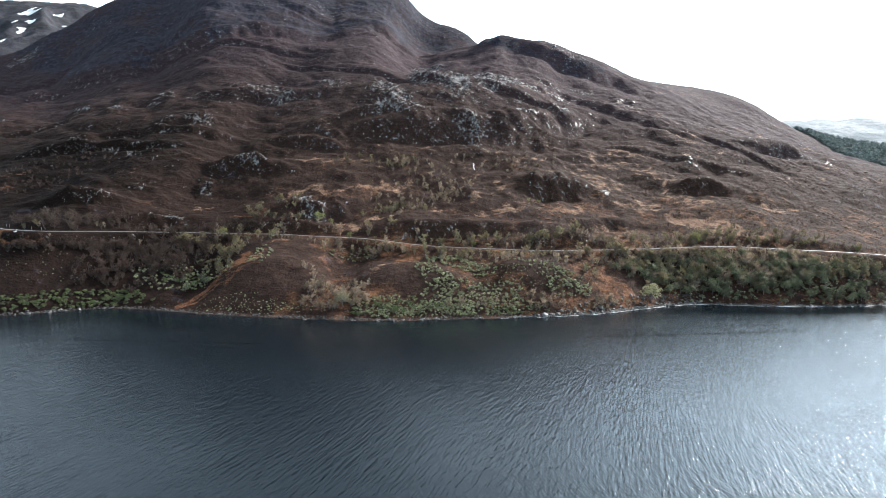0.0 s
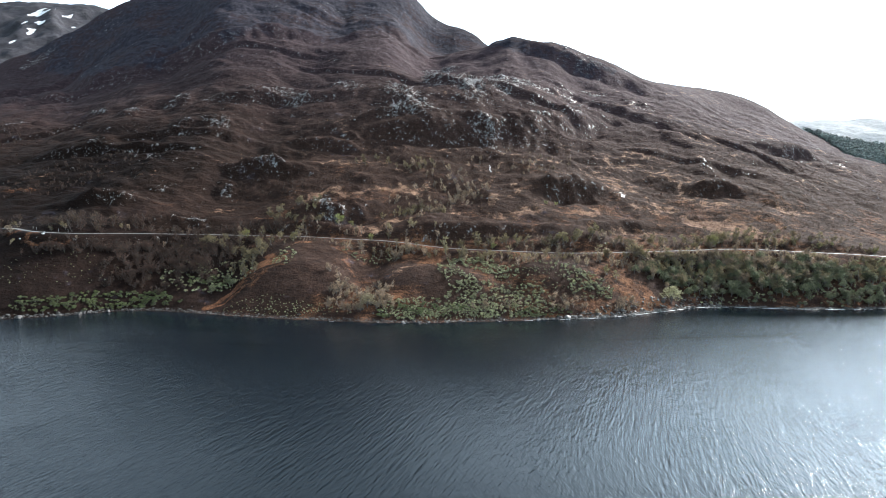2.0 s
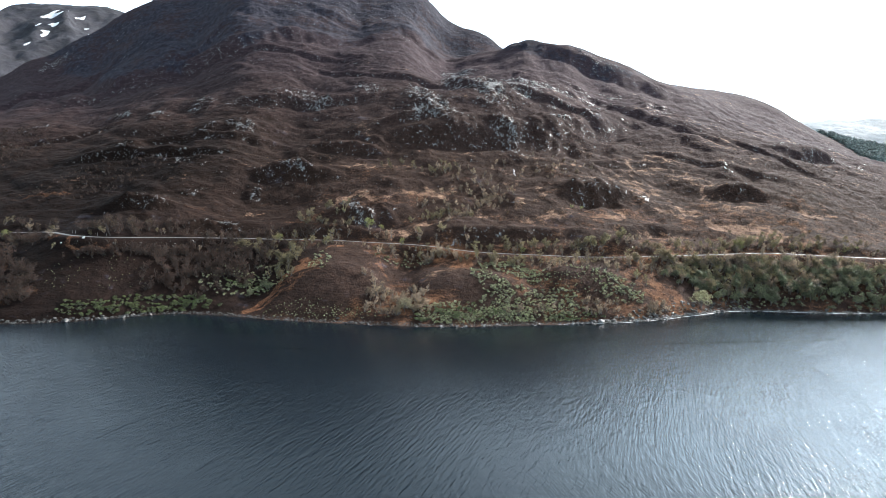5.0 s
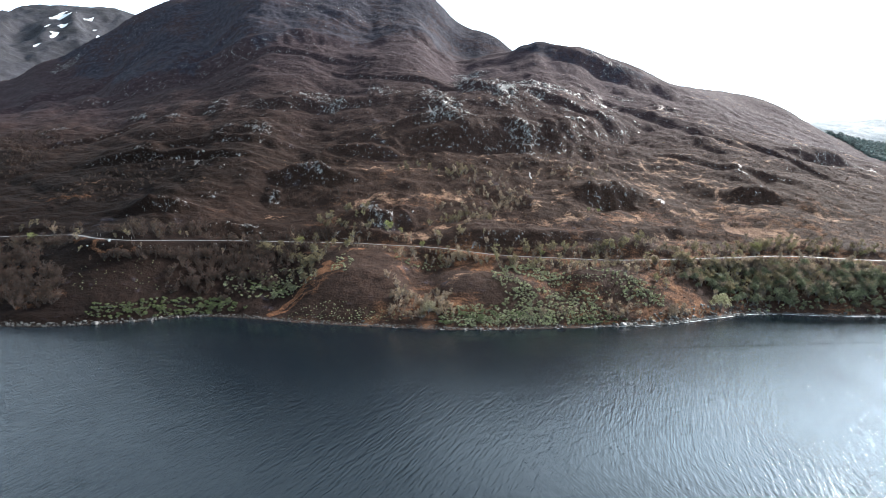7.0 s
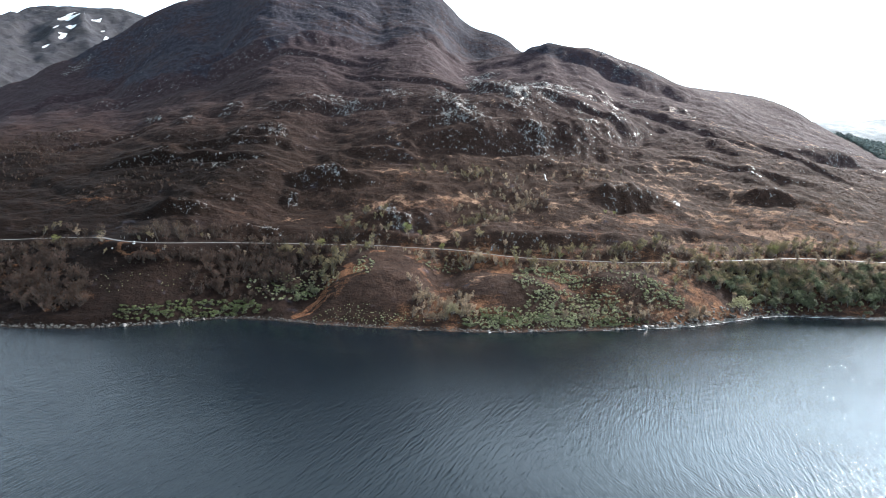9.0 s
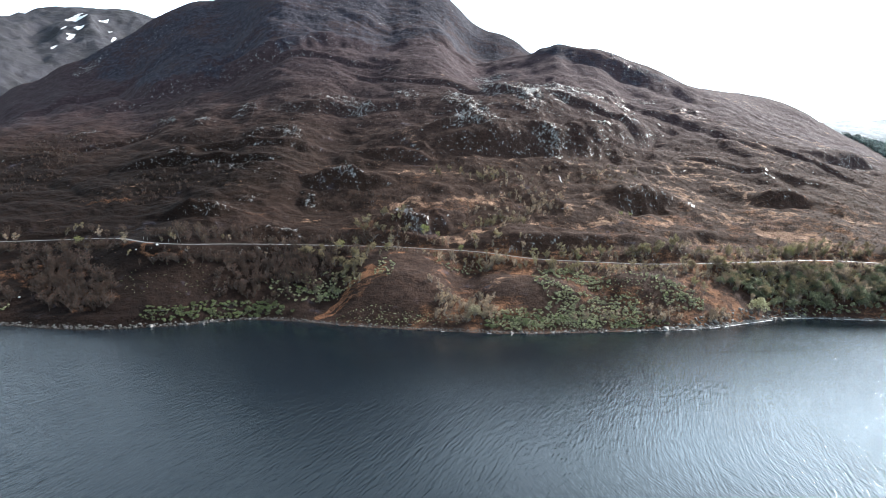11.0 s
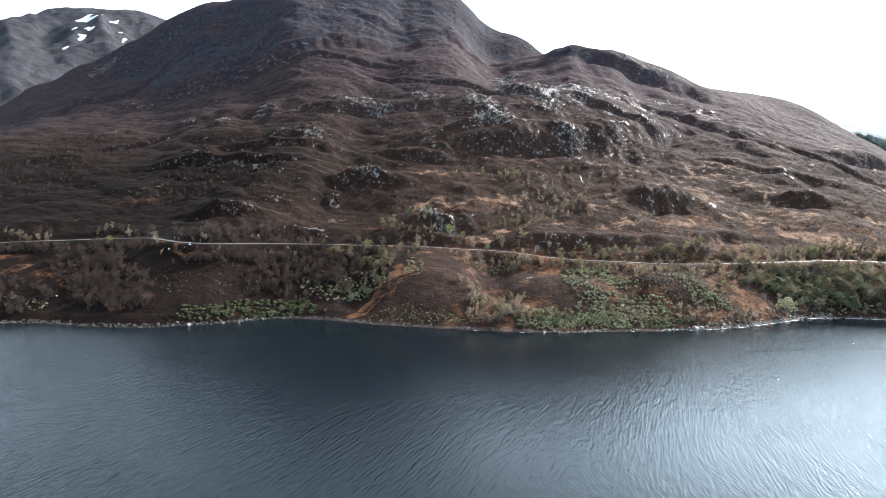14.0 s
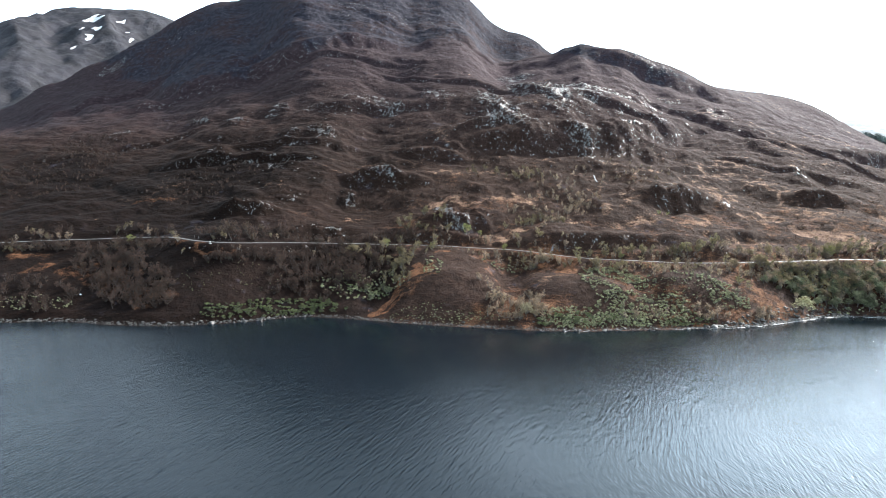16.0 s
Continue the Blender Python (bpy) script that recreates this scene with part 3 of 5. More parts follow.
BRACKEN_B = (
    (-322, 309, 17, 7, -169, 0.5), (-309, 295, 15, 10, -153, 0.5), (-282, 293, 14, 8, -178, 0.5), (-270, 301, 13, 6, 129, 0.55), (-335, 313, 9, 2, -168, 0.6),
    (-231, 310, 19, 2, 162, 0.6), (269, 378, 24, 2, -175, 0.6), (235, 421, 22, 10, 136, 0.55), (118, 419, 30, 5, -156, 0.45), (8, 395, 27, 5, -172, 0.5),
    (-52, 382, 26, 6, -176, 0.4), (-261, 289, 16, 8, 149, 0.5), (-232, 277, 18, 7, 173, 0.45),
)
BRACKEN_C = (
    (-108, 306, 32, 4, 54, 0.9), (-121, 289, 12, 4, -179, 0.85), (-60, 327, 24, 2, 115, 0.75), (-55, 295, 6, 5, -162, 0.5), (-10, 341, 16, 7, 74, 0.8),
    (-25, 335, 23, 3, -158, 0.5), (51, 323, 10, 2, 125, 0.85), (37, 296, 11, 2, -171, 0.85), (76, 304, 11, 3, -163, 0.85), (112, 322, 18, 4, -156, 0.9),
    (-20, 375, 17, 4, -158, 0.6), (-112, 381, 23, 8, -179, 0.45),
)
BRACKEN = BRACKEN_A + BRACKEN_B + BRACKEN_C
# smooth heather with nothing else in it
HEATHER = (
    (-79, 301, 27, 17, 0, 1), (-78, 328, 15, 24, 0, 1), (-10, 306, 24, 13, 4, 1), (60, 322, 22, 11, -8, 1), (95, 439, 33, 15, -145, 1), (218, 466, 18, 8, -165, 1),
    (10, 373, 42, 10, 3, 0.9), (84, 373, 27, 8, 6, 0.9), (122, 404, 30, 6, -157, 0.9), (-199, 295, 32, 17, -167, 0.9), (-77, 385, 19, 13, -177, 0.8), (-138, 430, 22, 11, 175, 0.8),
    (3, 501, 85, 20, -178, 0.7), (173, 753, 68, 26, 172, 0.8), (-150, 290, 16, 12, 0, 0.6),
)


def height(x, y, detail=True):
    x, y = np.asarray(x, float), np.asarray(y, float)
    z = large_form(x, y)
    inland = y - shore_y(x)
    if detail:
        rough = smooth(25, 140, inland)
        crag = patch_weight(x, y, CRAGS)
        slant = x + 0.25 * y
        crest = np.interp(x, CREST_X, CREST_Y)
        tame = 1 - 0.9 * smooth(170, 20, crest - y)
        for cx, cy, rx, ry, h in MOUNDS:
            z = z + h * np.exp(-((((x - cx) / rx) ** 2 + ((y - cy) / ry) ** 2) ** 1.6))
        z = z + scarps(x, y)
        t = z / 8.5 + 1.9 * fbm(slant * 0.55, y, 60, 3)
        f = t - np.floor(t)
        power = np.clip(0.10 + 0.42 * fbm(x, y, 70, 2), 0.0, 0.5)
        z = z + rough * tame * (0.45 * power * 8.5 * (smooth(0.40, 0.98, f) - f) + 3.5 * billow(slant * 0.6 + 9 * fbm(x, y, 45, 2), y, 66, 4, 0.46) + 1.0 * fbm(x, y, 38, 3))
        z = z + (0.45 + 0.55 * rough) * (0.62 * billow(slant * 0.7, y, 15, 3) + 0.34 * fbm(x, y, 4.2, 2))
        z = z + crag * tame * (2.0 * ridged(x * 0.9, y * 1.5, 17, 3) + 1.1 * ridged(x, y * 1.4, 6, 2) - 0.8)
        z = z + smooth(560, 800, y) * tame * 4.0 * billow(slant * 0.7, y, 110, 4)
        bearing = (x + 38) / y
        z = z + sum(np.interp(bearing + d, TRIM_AT, TRIM_BY) for d in (-0.02, -0.01, 0, 0.01, 0.02)) / 5 * smooth(480, 860, y)
    # the road's bench, with a cutting above and a bank below
    ry, rz = road_at(x)
    off = y - ry
    bench = 1 - smooth(3.4, 11.0, np.abs(off - 0.6))
    z = z * (1 - bench) + rz * bench - 0.05 * bench
    # the shore: a low bank, a strip of beach, then the bed
    bank = smooth(-1.0, 7.0, inland)
    z = np.where(inland < 9, z * bank + 0.30 * smooth(-1.5, 2.0, inland), z)
    return np.where(inland < 0, np.minimum(0.0 + 0.22 * inland, 0.3) + 0.12 * smooth(-2, 0, inland) * (1 + fbm(x, y, 3.0, 2)), z)

# ---- ground, loch and road ----
def mesh_from(name, verts, faces, mats, smooth_faces=True, slots=None):
    """A mesh from arrays of corners and of faces with 3 or 4 corners each (-1 fills up a triangle)."""
    me = bpy.data.meshes.new(name)
    verts, faces = np.asarray(verts, np.float32), np.asarray(faces, np.int32)
    quads = faces.shape[1] == 4
    sizes = np.where(faces[:, 3] < 0, 3, 4) if quads else np.full(len(faces), 3)
    loops = faces[faces >= 0].ravel()
    me.vertices.add(len(verts))
    me.vertices.foreach_set("co", verts.ravel())
    me.loops.add(len(loops))
    me.loops.foreach_set("vertex_index", loops)
    me.polygons.add(len(faces))
    starts = np.concatenate(([0], np.cumsum(sizes)[:-1])).astype(np.int32)
    me.polygons.foreach_set("loop_start", starts)
    me.polygons.foreach_set("use_smooth", np.full(len(faces), smooth_faces))
    for m in mats:
        me.materials.append(m)
    if slots is not None:
        me.polygons.foreach_set("material_index", np.asarray(slots, np.int32))
    me.update(calc_edges=True)
    me.validate()
    return me


def sheet(rows, cols):
    """Faces of a grid of rows x cols corners."""
    i = np.arange(rows * cols).reshape(rows, cols)
    return np.stack([i[:-1, :-1], i[:-1, 1:], i[1:, 1:], i[1:, :-1]], -1).reshape(-1, 4)


def steps(*stretches):
    """Distances from stretches of (start, end, step)."""
    return np.concatenate([np.arange(a, b, s) for a, b, s in stretches])


def ground_sheet():
    y = np.concatenate([steps((150, 240, 4), (240, 400, 1.0), (400, 560, 1.5), (560, 700, 2.2), (700, 1100, 3.5)), np.geomspace(1100, 4800, 36)])
    s = np.linspace(-1.22, 1.22, 800)
    yy, ss = np.meshgrid(y, s, indexing="ij")
    xx = -37 + ss * (yy + 150)
    zz = np.maximum(height(xx, yy), np.where(yy > 1150, 15.0, -30.0))
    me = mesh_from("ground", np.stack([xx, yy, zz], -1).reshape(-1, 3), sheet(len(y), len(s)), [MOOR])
    inland = yy - shore_y(xx)
    slope = np.abs(np.gradient(zz, axis=0) / np.gradient(yy, axis=0))
    rise = zz - large_form(xx, yy)
    slant = xx + 0.25 * yy
    moor = smooth(60, 200, inland)
    xw, yw = xx + 8 * fbm(xx, yy, 17, 3), yy + 8 * fbm(xx + 500, yy, 17, 3)
    high = smooth(640, 820, yy)
    sunny = smooth(-160, 160, xx + 0.15 * (yy - 400))
    plain_heather = patch_weight(xw, yw, HEATHER)
    grass = (0.08 + 0.34 * sunny) * moor + 0.30 * fbm(slant * 0.5, yy, 42, 3) + 0.10 * smooth(-1.5, 2.5, rise) - 0.35 * smooth(0.45, 0.9, slope) - 0.24 * smooth(450, 580, yy)
    grass = np.maximum(grass - 0.15 * high, (0.92 - 0.38 * smooth(450, 540, yy)) * patch_weight(xw, yw, GRASS) + 0.15 * fbm(xx, yy, 12, 2))
    # mask of the shade painted in the west; it also thins grass and bracken
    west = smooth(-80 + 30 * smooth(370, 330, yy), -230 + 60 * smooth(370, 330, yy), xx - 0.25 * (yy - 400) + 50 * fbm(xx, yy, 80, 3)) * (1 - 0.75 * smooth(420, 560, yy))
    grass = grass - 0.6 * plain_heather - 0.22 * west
    ry, _ = road_at(xx)
    verge = 1 - smooth(2.2, 3.8, np.abs(yy - ry))
    grass = np.maximum(grass, 0.15 * verge)
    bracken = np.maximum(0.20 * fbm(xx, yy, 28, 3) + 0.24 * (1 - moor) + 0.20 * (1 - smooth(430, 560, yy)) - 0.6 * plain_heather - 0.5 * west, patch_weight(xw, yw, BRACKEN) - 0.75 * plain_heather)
    rock = np.maximum(patch_weight(xw, yw, ROCKS), 0.26 * smooth(0.55, 1.1, slope) * (1 - 0.7 * high) + 0.08 + 0.055 * moor * (1 - 0.5 * high))
    rock = rock + 0.05 * high * (0.4 + fbm(xx, yy, 60, 3)) - 0.25 * (1 - smooth(10, 60, inland)) - 0.4 * verge - 0.06
    shingle = smooth(-6, -0.5, inland) * (1 - smooth(1.2, 3.2, inland + 1.4 * fbm(xx, yy, 5, 2))) * (0.40 + 0.60 * smooth(40, 110, xx))
    hazy_slate = smooth(-12, 26, yy - np.interp(xx, CAP_X, CAP_Y) + 14 * fbm(xx, yy, 40, 3)) * (0.80 - 0.25 * smooth(0, 200, xx))
    for name, values in (("west_shade", west), ("upland_haze", smooth(440, 740, yy)), ("hazy_slate", hazy_slate), ("grass", grass), ("bracken", bracken), ("rock", rock), ("shingle", shingle)):
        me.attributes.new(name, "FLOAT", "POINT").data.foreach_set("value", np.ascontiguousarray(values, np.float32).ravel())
    return tagged(new("ground", me), "steep moorland hillside of dark heather, pale grass and rock", "hillside", kind="structure")


ground_sheet()

wx, wy = np.meshgrid(np.linspace(-3500, 3500, 60), np.linspace(-2500, 900, 40))
tagged(new("water", mesh_from("water", np.stack([wx, wy, 0 * wx], -1).reshape(-1, 3), sheet(40, 60), [WATER])),
       "dark rippled water of a loch under bright cloud", "loch", kind="structure")


def along_road(offsets, lift, x0=-415, x1=415, step=2.0):
    """A ribbon that keeps to the road, with an offset and a lift for each of its lines."""
    x = np.arange(x0, x1, step)
    y, z = road_at(x)
    tx, ty = np.gradient(x), np.gradient(y)
    n = np.hypot(tx, ty)
    nx, ny = -ty / n, tx / n
    v = np.stack([np.stack([x + o * nx, y + o * ny, z + h], -1) for o, h in zip(offsets, lift)], 1)
    return v.reshape(-1, 3), sheet(len(x), len(offsets))[:, ::-1]


road = tagged(new("road", mesh_from("road", *along_road((-1.4, -1.35, -0.8, 0, 0.8, 1.35, 1.4), (-0.3, 0.06, 0.10, 0.13, 0.10, 0.06, -0.3)), [ASPHALT])),
              "narrow grey asphalt road along the hillside above the loch", "road", kind="structure")
for side in (-1.2, 1.2):
    edge = new("edge_line", mesh_from("edge_line", *along_road((side - 0.06, side + 0.06), (0.078, 0.078)), [PAINT]))
    edge.parent = road



def surf():
    """A broken line of foam where the ripples meet the stones."""
    x = np.arange(-70, 285, 0.8)
    y = shore_y(x)
    gap = fbm(x, 0 * x, 9, 3) - 0.18 + 0.68 * smooth(30, 120, x) - 0.25 * smooth(190, 240, x) - 0.12
    wide = np.clip(0.10 + 0.75 * gap, 0, 0.8)
    out = y - 0.5 - 0.25 * fbm(x, 0 * x + 40, 4, 2)
    v = np.stack([np.stack([x, out - 0.75 * wide, 0 * x + 0.02], -1), np.stack([x, out - 0.2 * wide, 0 * x + 0.06], -1), np.stack([x, out + 0.35 * wide, 0 * x + 0.05], -1), np.stack([x, out + 0.6 * wide, 0 * x + 0.02], -1)], 1)
    f = sheet(len(x), 4)[:, ::-1]
    keep = np.repeat(wide[:-1] > 0.12, 3)
    tagged(new("surf", mesh_from("surf", v.reshape(-1, 3), f[keep], [FOAM])), "thin white line of surf along the shore", "surf", kind="structure")


surf()

# ---- distant hills ----
def scree_material(name, low, high, snow_at=False):
    m, n, l, p = material(name)
    at = objects_place(n, l)
    grain = noise_node(n, l, 0.022, 9, at, 0.74)
    colour = ramp_node(n, l, grain, ((0.36, low), (0.64, high)))
    if snow_at:
        a = n.new("ShaderNodeAttribute")
        a.attribute_name = "snow"
        edge = calc(n, l, "ADD", a.outputs["Fac"], calc(n, l, "MULTIPLY", noise_node(n, l, 0.06, 6, at, 0.75), 0.95))
        r = n.new("ShaderNodeMapRange")
        r.inputs["From Min"].default_value, r.inputs["From Max"].default_value = 1.12, 1.18
        l.new(edge, r.inputs["Value"])
        colour = mix_node(n, l, r.outputs["Result"], colour, (0.85, 0.87, 0.9))
    l.new(colour, p.inputs["Base Color"])
    p.inputs["Roughness"].default_value = 0.85
    l.new(bump_node(n, l, noise_node(n, l, 0.05, 7, at, 0.7), 0.8, 7), p.inputs["Normal"])
    return m


WEST_X = (-2600, -2000, -1600, -1432, -1347, -1263, -1187, -1145, -1062, -979, -913, -600)
WEST_Z = (382, 422, 460, 475, 495, 505, 530, 533, 530, 529, 511, 402)


def west_form(x, y):
    top = curve_at(WEST_X, WEST_Z, x).reshape(np.shape(x))
    off = y - 1690
    fall = np.where(off < 0, 0.42 * np.maximum(-off - 40, 0) ** 1.02, 0.7 * off)
    gully = ridged(x + 0.5 * y, y * 0.5, 230, 5) * smooth(20, 200, -off)
    return top - fall + 18 * gully - 18 * smooth(20, 200, -off) + 6 * ridged(x, y, 70, 4) * smooth(0, 90, -off)


SNOW = (
    (-1055, 1528, 12, 50, 0, 1),
    (-1027, 1514, 33, 27, 0, 1),
    (-970, 1412, 18, 11, 0, 1),
    (-963, 1372, 12, 10, 0, 1),
    (-958, 1356, 6, 19, 0, 1),
    (-950, 1290, 6, 18, 0, 1),
    (-1009, 1418, 6, 15, 0, 1),
    (-970, 1514, 10, 28, 0, 1),
    (-928, 1470, 8, 10, 0, 1),
    (-887, 1412, 6, 18, 0, 1),
)
EAST_SNOW = ((2560, 4010, 90, 30, 15, 0.8),)


def hill_object(name, label, form, x0, x1, y0, y1, step, mat, snow=()):
    x, y = np.arange(x0, x1, step), np.arange(y0, y1, step)
    yy, xx = np.meshgrid(y, x, indexing="ij")
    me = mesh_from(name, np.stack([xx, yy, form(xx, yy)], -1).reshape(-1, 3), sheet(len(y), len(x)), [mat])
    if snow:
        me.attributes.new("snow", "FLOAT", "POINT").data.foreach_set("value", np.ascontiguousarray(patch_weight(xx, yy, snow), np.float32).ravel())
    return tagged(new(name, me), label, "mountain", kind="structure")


# the blue cast of distance haze is put into the scree's colour
hill_object("backdrop_west", "bare grey mountain tinted blue by haze, with patches of lingering snow", west_form, -2600, -480, 900, 2000, 7,
            scree_material("hazy_scree", (0.007, 0.0068, 0.0102), (0.031, 0.0295, 0.041), True), SNOW)

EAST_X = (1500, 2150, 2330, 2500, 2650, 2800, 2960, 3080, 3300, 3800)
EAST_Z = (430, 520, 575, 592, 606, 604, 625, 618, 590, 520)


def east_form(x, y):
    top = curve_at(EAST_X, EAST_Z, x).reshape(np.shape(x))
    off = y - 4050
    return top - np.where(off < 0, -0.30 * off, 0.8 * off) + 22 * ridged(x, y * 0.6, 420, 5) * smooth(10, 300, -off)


# pale blue base colour imitates the haze in front of these hills
hill_object("backdrop_east", "distant hills coloured pale as through haze, dusted with snow", east_form, 1500, 3800, 3000, 4300, 26,
            scree_material("hazy_far_hill", (0.12, 0.155, 0.18), (0.24, 0.285, 0.315), True), EAST_SNOW)

# ---- plants and stones ----
def part(name, me, parent, label=""):
    """One mesh object under a thing."""
    ob = new(name, me)
    ob.parent = parent
    return tagged(ob, label)


def thing(name, label, category, group=""):
    return tagged(new(name), label, category, group)


def tube(points, radii, sides=5):
    """A tapering tube along points."""
    points = np.asarray(points, float)
    way = np.gradient(points, axis=0)
    way /= np.linalg.norm(way, axis=1)[:, None] + 1e-9
    a = np.cross(way, (0.31, 0.95, 0.05))
    a /= np.linalg.norm(a, axis=1)[:, None] + 1e-9
    b = np.cross(way, a)
    turn = np.linspace(0, 2 * np.pi, sides, endpoint=False)
    ring = np.cos(turn)[None, :, None] * a[:, None] + np.sin(turn)[None, :, None] * b[:, None]
    v = points[:, None] + ring * np.asarray(radii, float)[:, None, None]
    i = np.arange(len(points) * sides).reshape(len(points), sides)
    j = np.roll(i, -1, axis=1)
    f = np.stack([i[:-1], j[:-1], j[1:], i[1:]], -1).reshape(-1, 4)
    return v.reshape(-1, 3), f


def gather(pieces):
    """Joins (corners, faces) pairs."""
    vs, fs, n = [], [], 0
    for v, f in pieces:
        vs.append(v)
        fs.append(np.where(f < 0, -1, f + n))
        n += len(v)
    return np.concatenate(vs), np.concatenate(fs)


def blades(rng, at, way, length, width):
    """A thin quad for each place, along its way."""
    n = len(at)
    way = way / (np.linalg.norm(way, axis=1)[:, None] + 1e-9)
    side = np.cross(way, rng.normal(size=(n, 3)))
    side /= np.linalg.norm(side, axis=1)[:, None] + 1e-9
    length, width = np.broadcast_to(length, n)[:, None], np.broadcast_to(width, n)[:, None]
    tip = at + way * length
    v = np.stack([at - side * width * 0.5, at + side * width * 0.5, tip + side * width * 0.3, tip - side * width * 0.3], 1).reshape(-1, 3)
    return v, np.arange(4 * n).reshape(n, 4)


def shell(rng, at, out, length, width, loose=0.5):
    """A leaf for each place, lying on the crown's surface with its face outwards."""
    n = len(at)
    face = out + rng.normal(0, loose, (n, 3))
    face /= np.linalg.norm(face, axis=1)[:, None] + 1e-9
    way = np.cross(face, rng.normal(size=(n, 3)))
    way /= np.linalg.norm(way, axis=1)[:, None] + 1e-9
    side = np.cross(face, way) * np.broadcast_to(width, n)[:, None] * 0.5
    half = way * np.broadcast_to(length, n)[:, None] * 0.5
    v = np.stack([at - half - 0.7 * side, at - half + 0.7 * side, at + half + side, at + half - side], 1).reshape(-1, 3)
    return v, np.arange(4 * n).reshape(n, 4)


def birch(seed, tall, leafy, fuller=1.0, twigs=300):
    """A slender birch: stems and limbs, and a crown of fine twigs with some leaves. Returns wood and crown."""
    rng = np.random.RandomState(seed)
    wood, tips, ways = [], [], []
    for k in range(rng.choice([1, 1, 2, 3])):
        lean = rng.normal(0, 0.10, 2) * tall * (1 + k)
        u = np.linspace(0, 1, 7)
        stem = np.stack([lean[0] * u**1.4 + 0.10 * np.sin(5 * u + seed), lean[1] * u**1.4 + 0.10 * np.cos(4 * u + k), u * tall * (0.96 - 0.12 * k) - 0.15], -1)
        wood.append(tube(stem, 0.016 * tall * (1 - 0.92 * u) + 0.012, 6))
        for _ in range(13):
            w = rng.uniform(0.22, 0.95)
            root = np.array([np.interp(w, u, stem[:, c]) for c in range(3)])
            a = rng.uniform(0, 2 * np.pi)
            reach = tall * fuller * (0.10 + 0.21 * np.sin(np.pi * min(1, w * 1.02)) ** 0.8) * rng.uniform(0.7, 1.2)
            q = np.linspace(0, 1, 4)[:, None]
            out = np.array([np.cos(a), np.sin(a), 0]) * reach
            limb = root + q * out + np.array([0, 0, 1]) * (reach * 0.95 * q**0.8 - 0.30 * reach * q**2)
            wood.append(tube(limb, np.linspace(0.006 * tall, 0.008, 4), 3))
            m = twigs // 26
            s = rng.uniform(0.15, 1.05, m)
            tips.append(np.stack([np.interp(s, q[:, 0], limb[:, c]) for c in range(3)], -1))
            ways.append(out / reach * 0.6 + np.array([0, 0, 0.45]) + rng.normal(0, 0.55, (m, 3)))
    tips, ways = np.concatenate(tips), np.concatenate(ways)
    crown = [blades(rng, tips, ways, rng.uniform(0.05, 0.12, len(tips)) * tall, 0.0075 * tall * (440 / twigs) ** 0.5)]
    pick = np.repeat(np.arange(len(tips)), 3)
    n = int(2 * len(tips) * leafy)
    pick = rng.permutation(pick)[:n]
    at = tips[pick] + ways[pick] * rng.uniform(0, 0.09 * tall, n)[:, None] + rng.normal(0, 0.035 * tall, (n, 3))
    crown.append(blades(rng, at, rng.normal(0, 1, (n, 3)), rng.uniform(0.024, 0.048, n) * tall * (440 / twigs) ** 0.4, rng.uniform(0.018, 0.034, n) * tall * (440 / twigs) ** 0.4))
    return gather(wood), gather(crown)


def broadleaf(seed, tall, wide, leaves=860):
    """A low spreading tree with a lobed crown."""
    rng = np.random.RandomState(seed)
    wood, crown = [], []
    u = np.linspace(0, 1, 5)
    trunk = np.stack([0.05 * tall * np.sin(3 * u + seed), 0.04 * tall * u, u * tall * 0.55 - 0.2], -1)
    wood.append(tube(trunk, 0.035 * tall * (1 - 0.55 * u), 7))
    lobes = 11
    for k in range(lobes):
        a = 2.4 * k + rng.uniform(-0.4, 0.4)
        r = wide * 0.36 * np.sqrt((k + 0.4) / lobes)
        c = np.array([np.cos(a) * r, np.sin(a) * r, tall * (0.80 - 0.42 * (r / (0.36 * wide)) ** 2 + rng.uniform(-0.07, 0.07))])
        q = np.linspace(0, 1, 4)[:, None]
        root = trunk[2 + k % 3]
        wood.append(tube(root + q * (c - root) + np.array([0, 0, 1]) * np.sin(q * np.pi) * 0.06 * tall, np.linspace(0.014 * tall, 0.01, 4), 4))
        m = leaves // lobes
        d = rng.normal(size=(m, 3))
        d /= np.linalg.norm(d, axis=1)[:, None]
        at = c + d * np.array([0.19 * wide, 0.19 * wide, 0.15 * tall]) * rng.uniform(0.62, 1.08, m)[:, None]
        crown.append(shell(rng, at, d, rng.uniform(0.034, 0.062, m) * tall, rng.uniform(0.028, 0.048, m) * tall))
    return gather(wood), gather(crown)


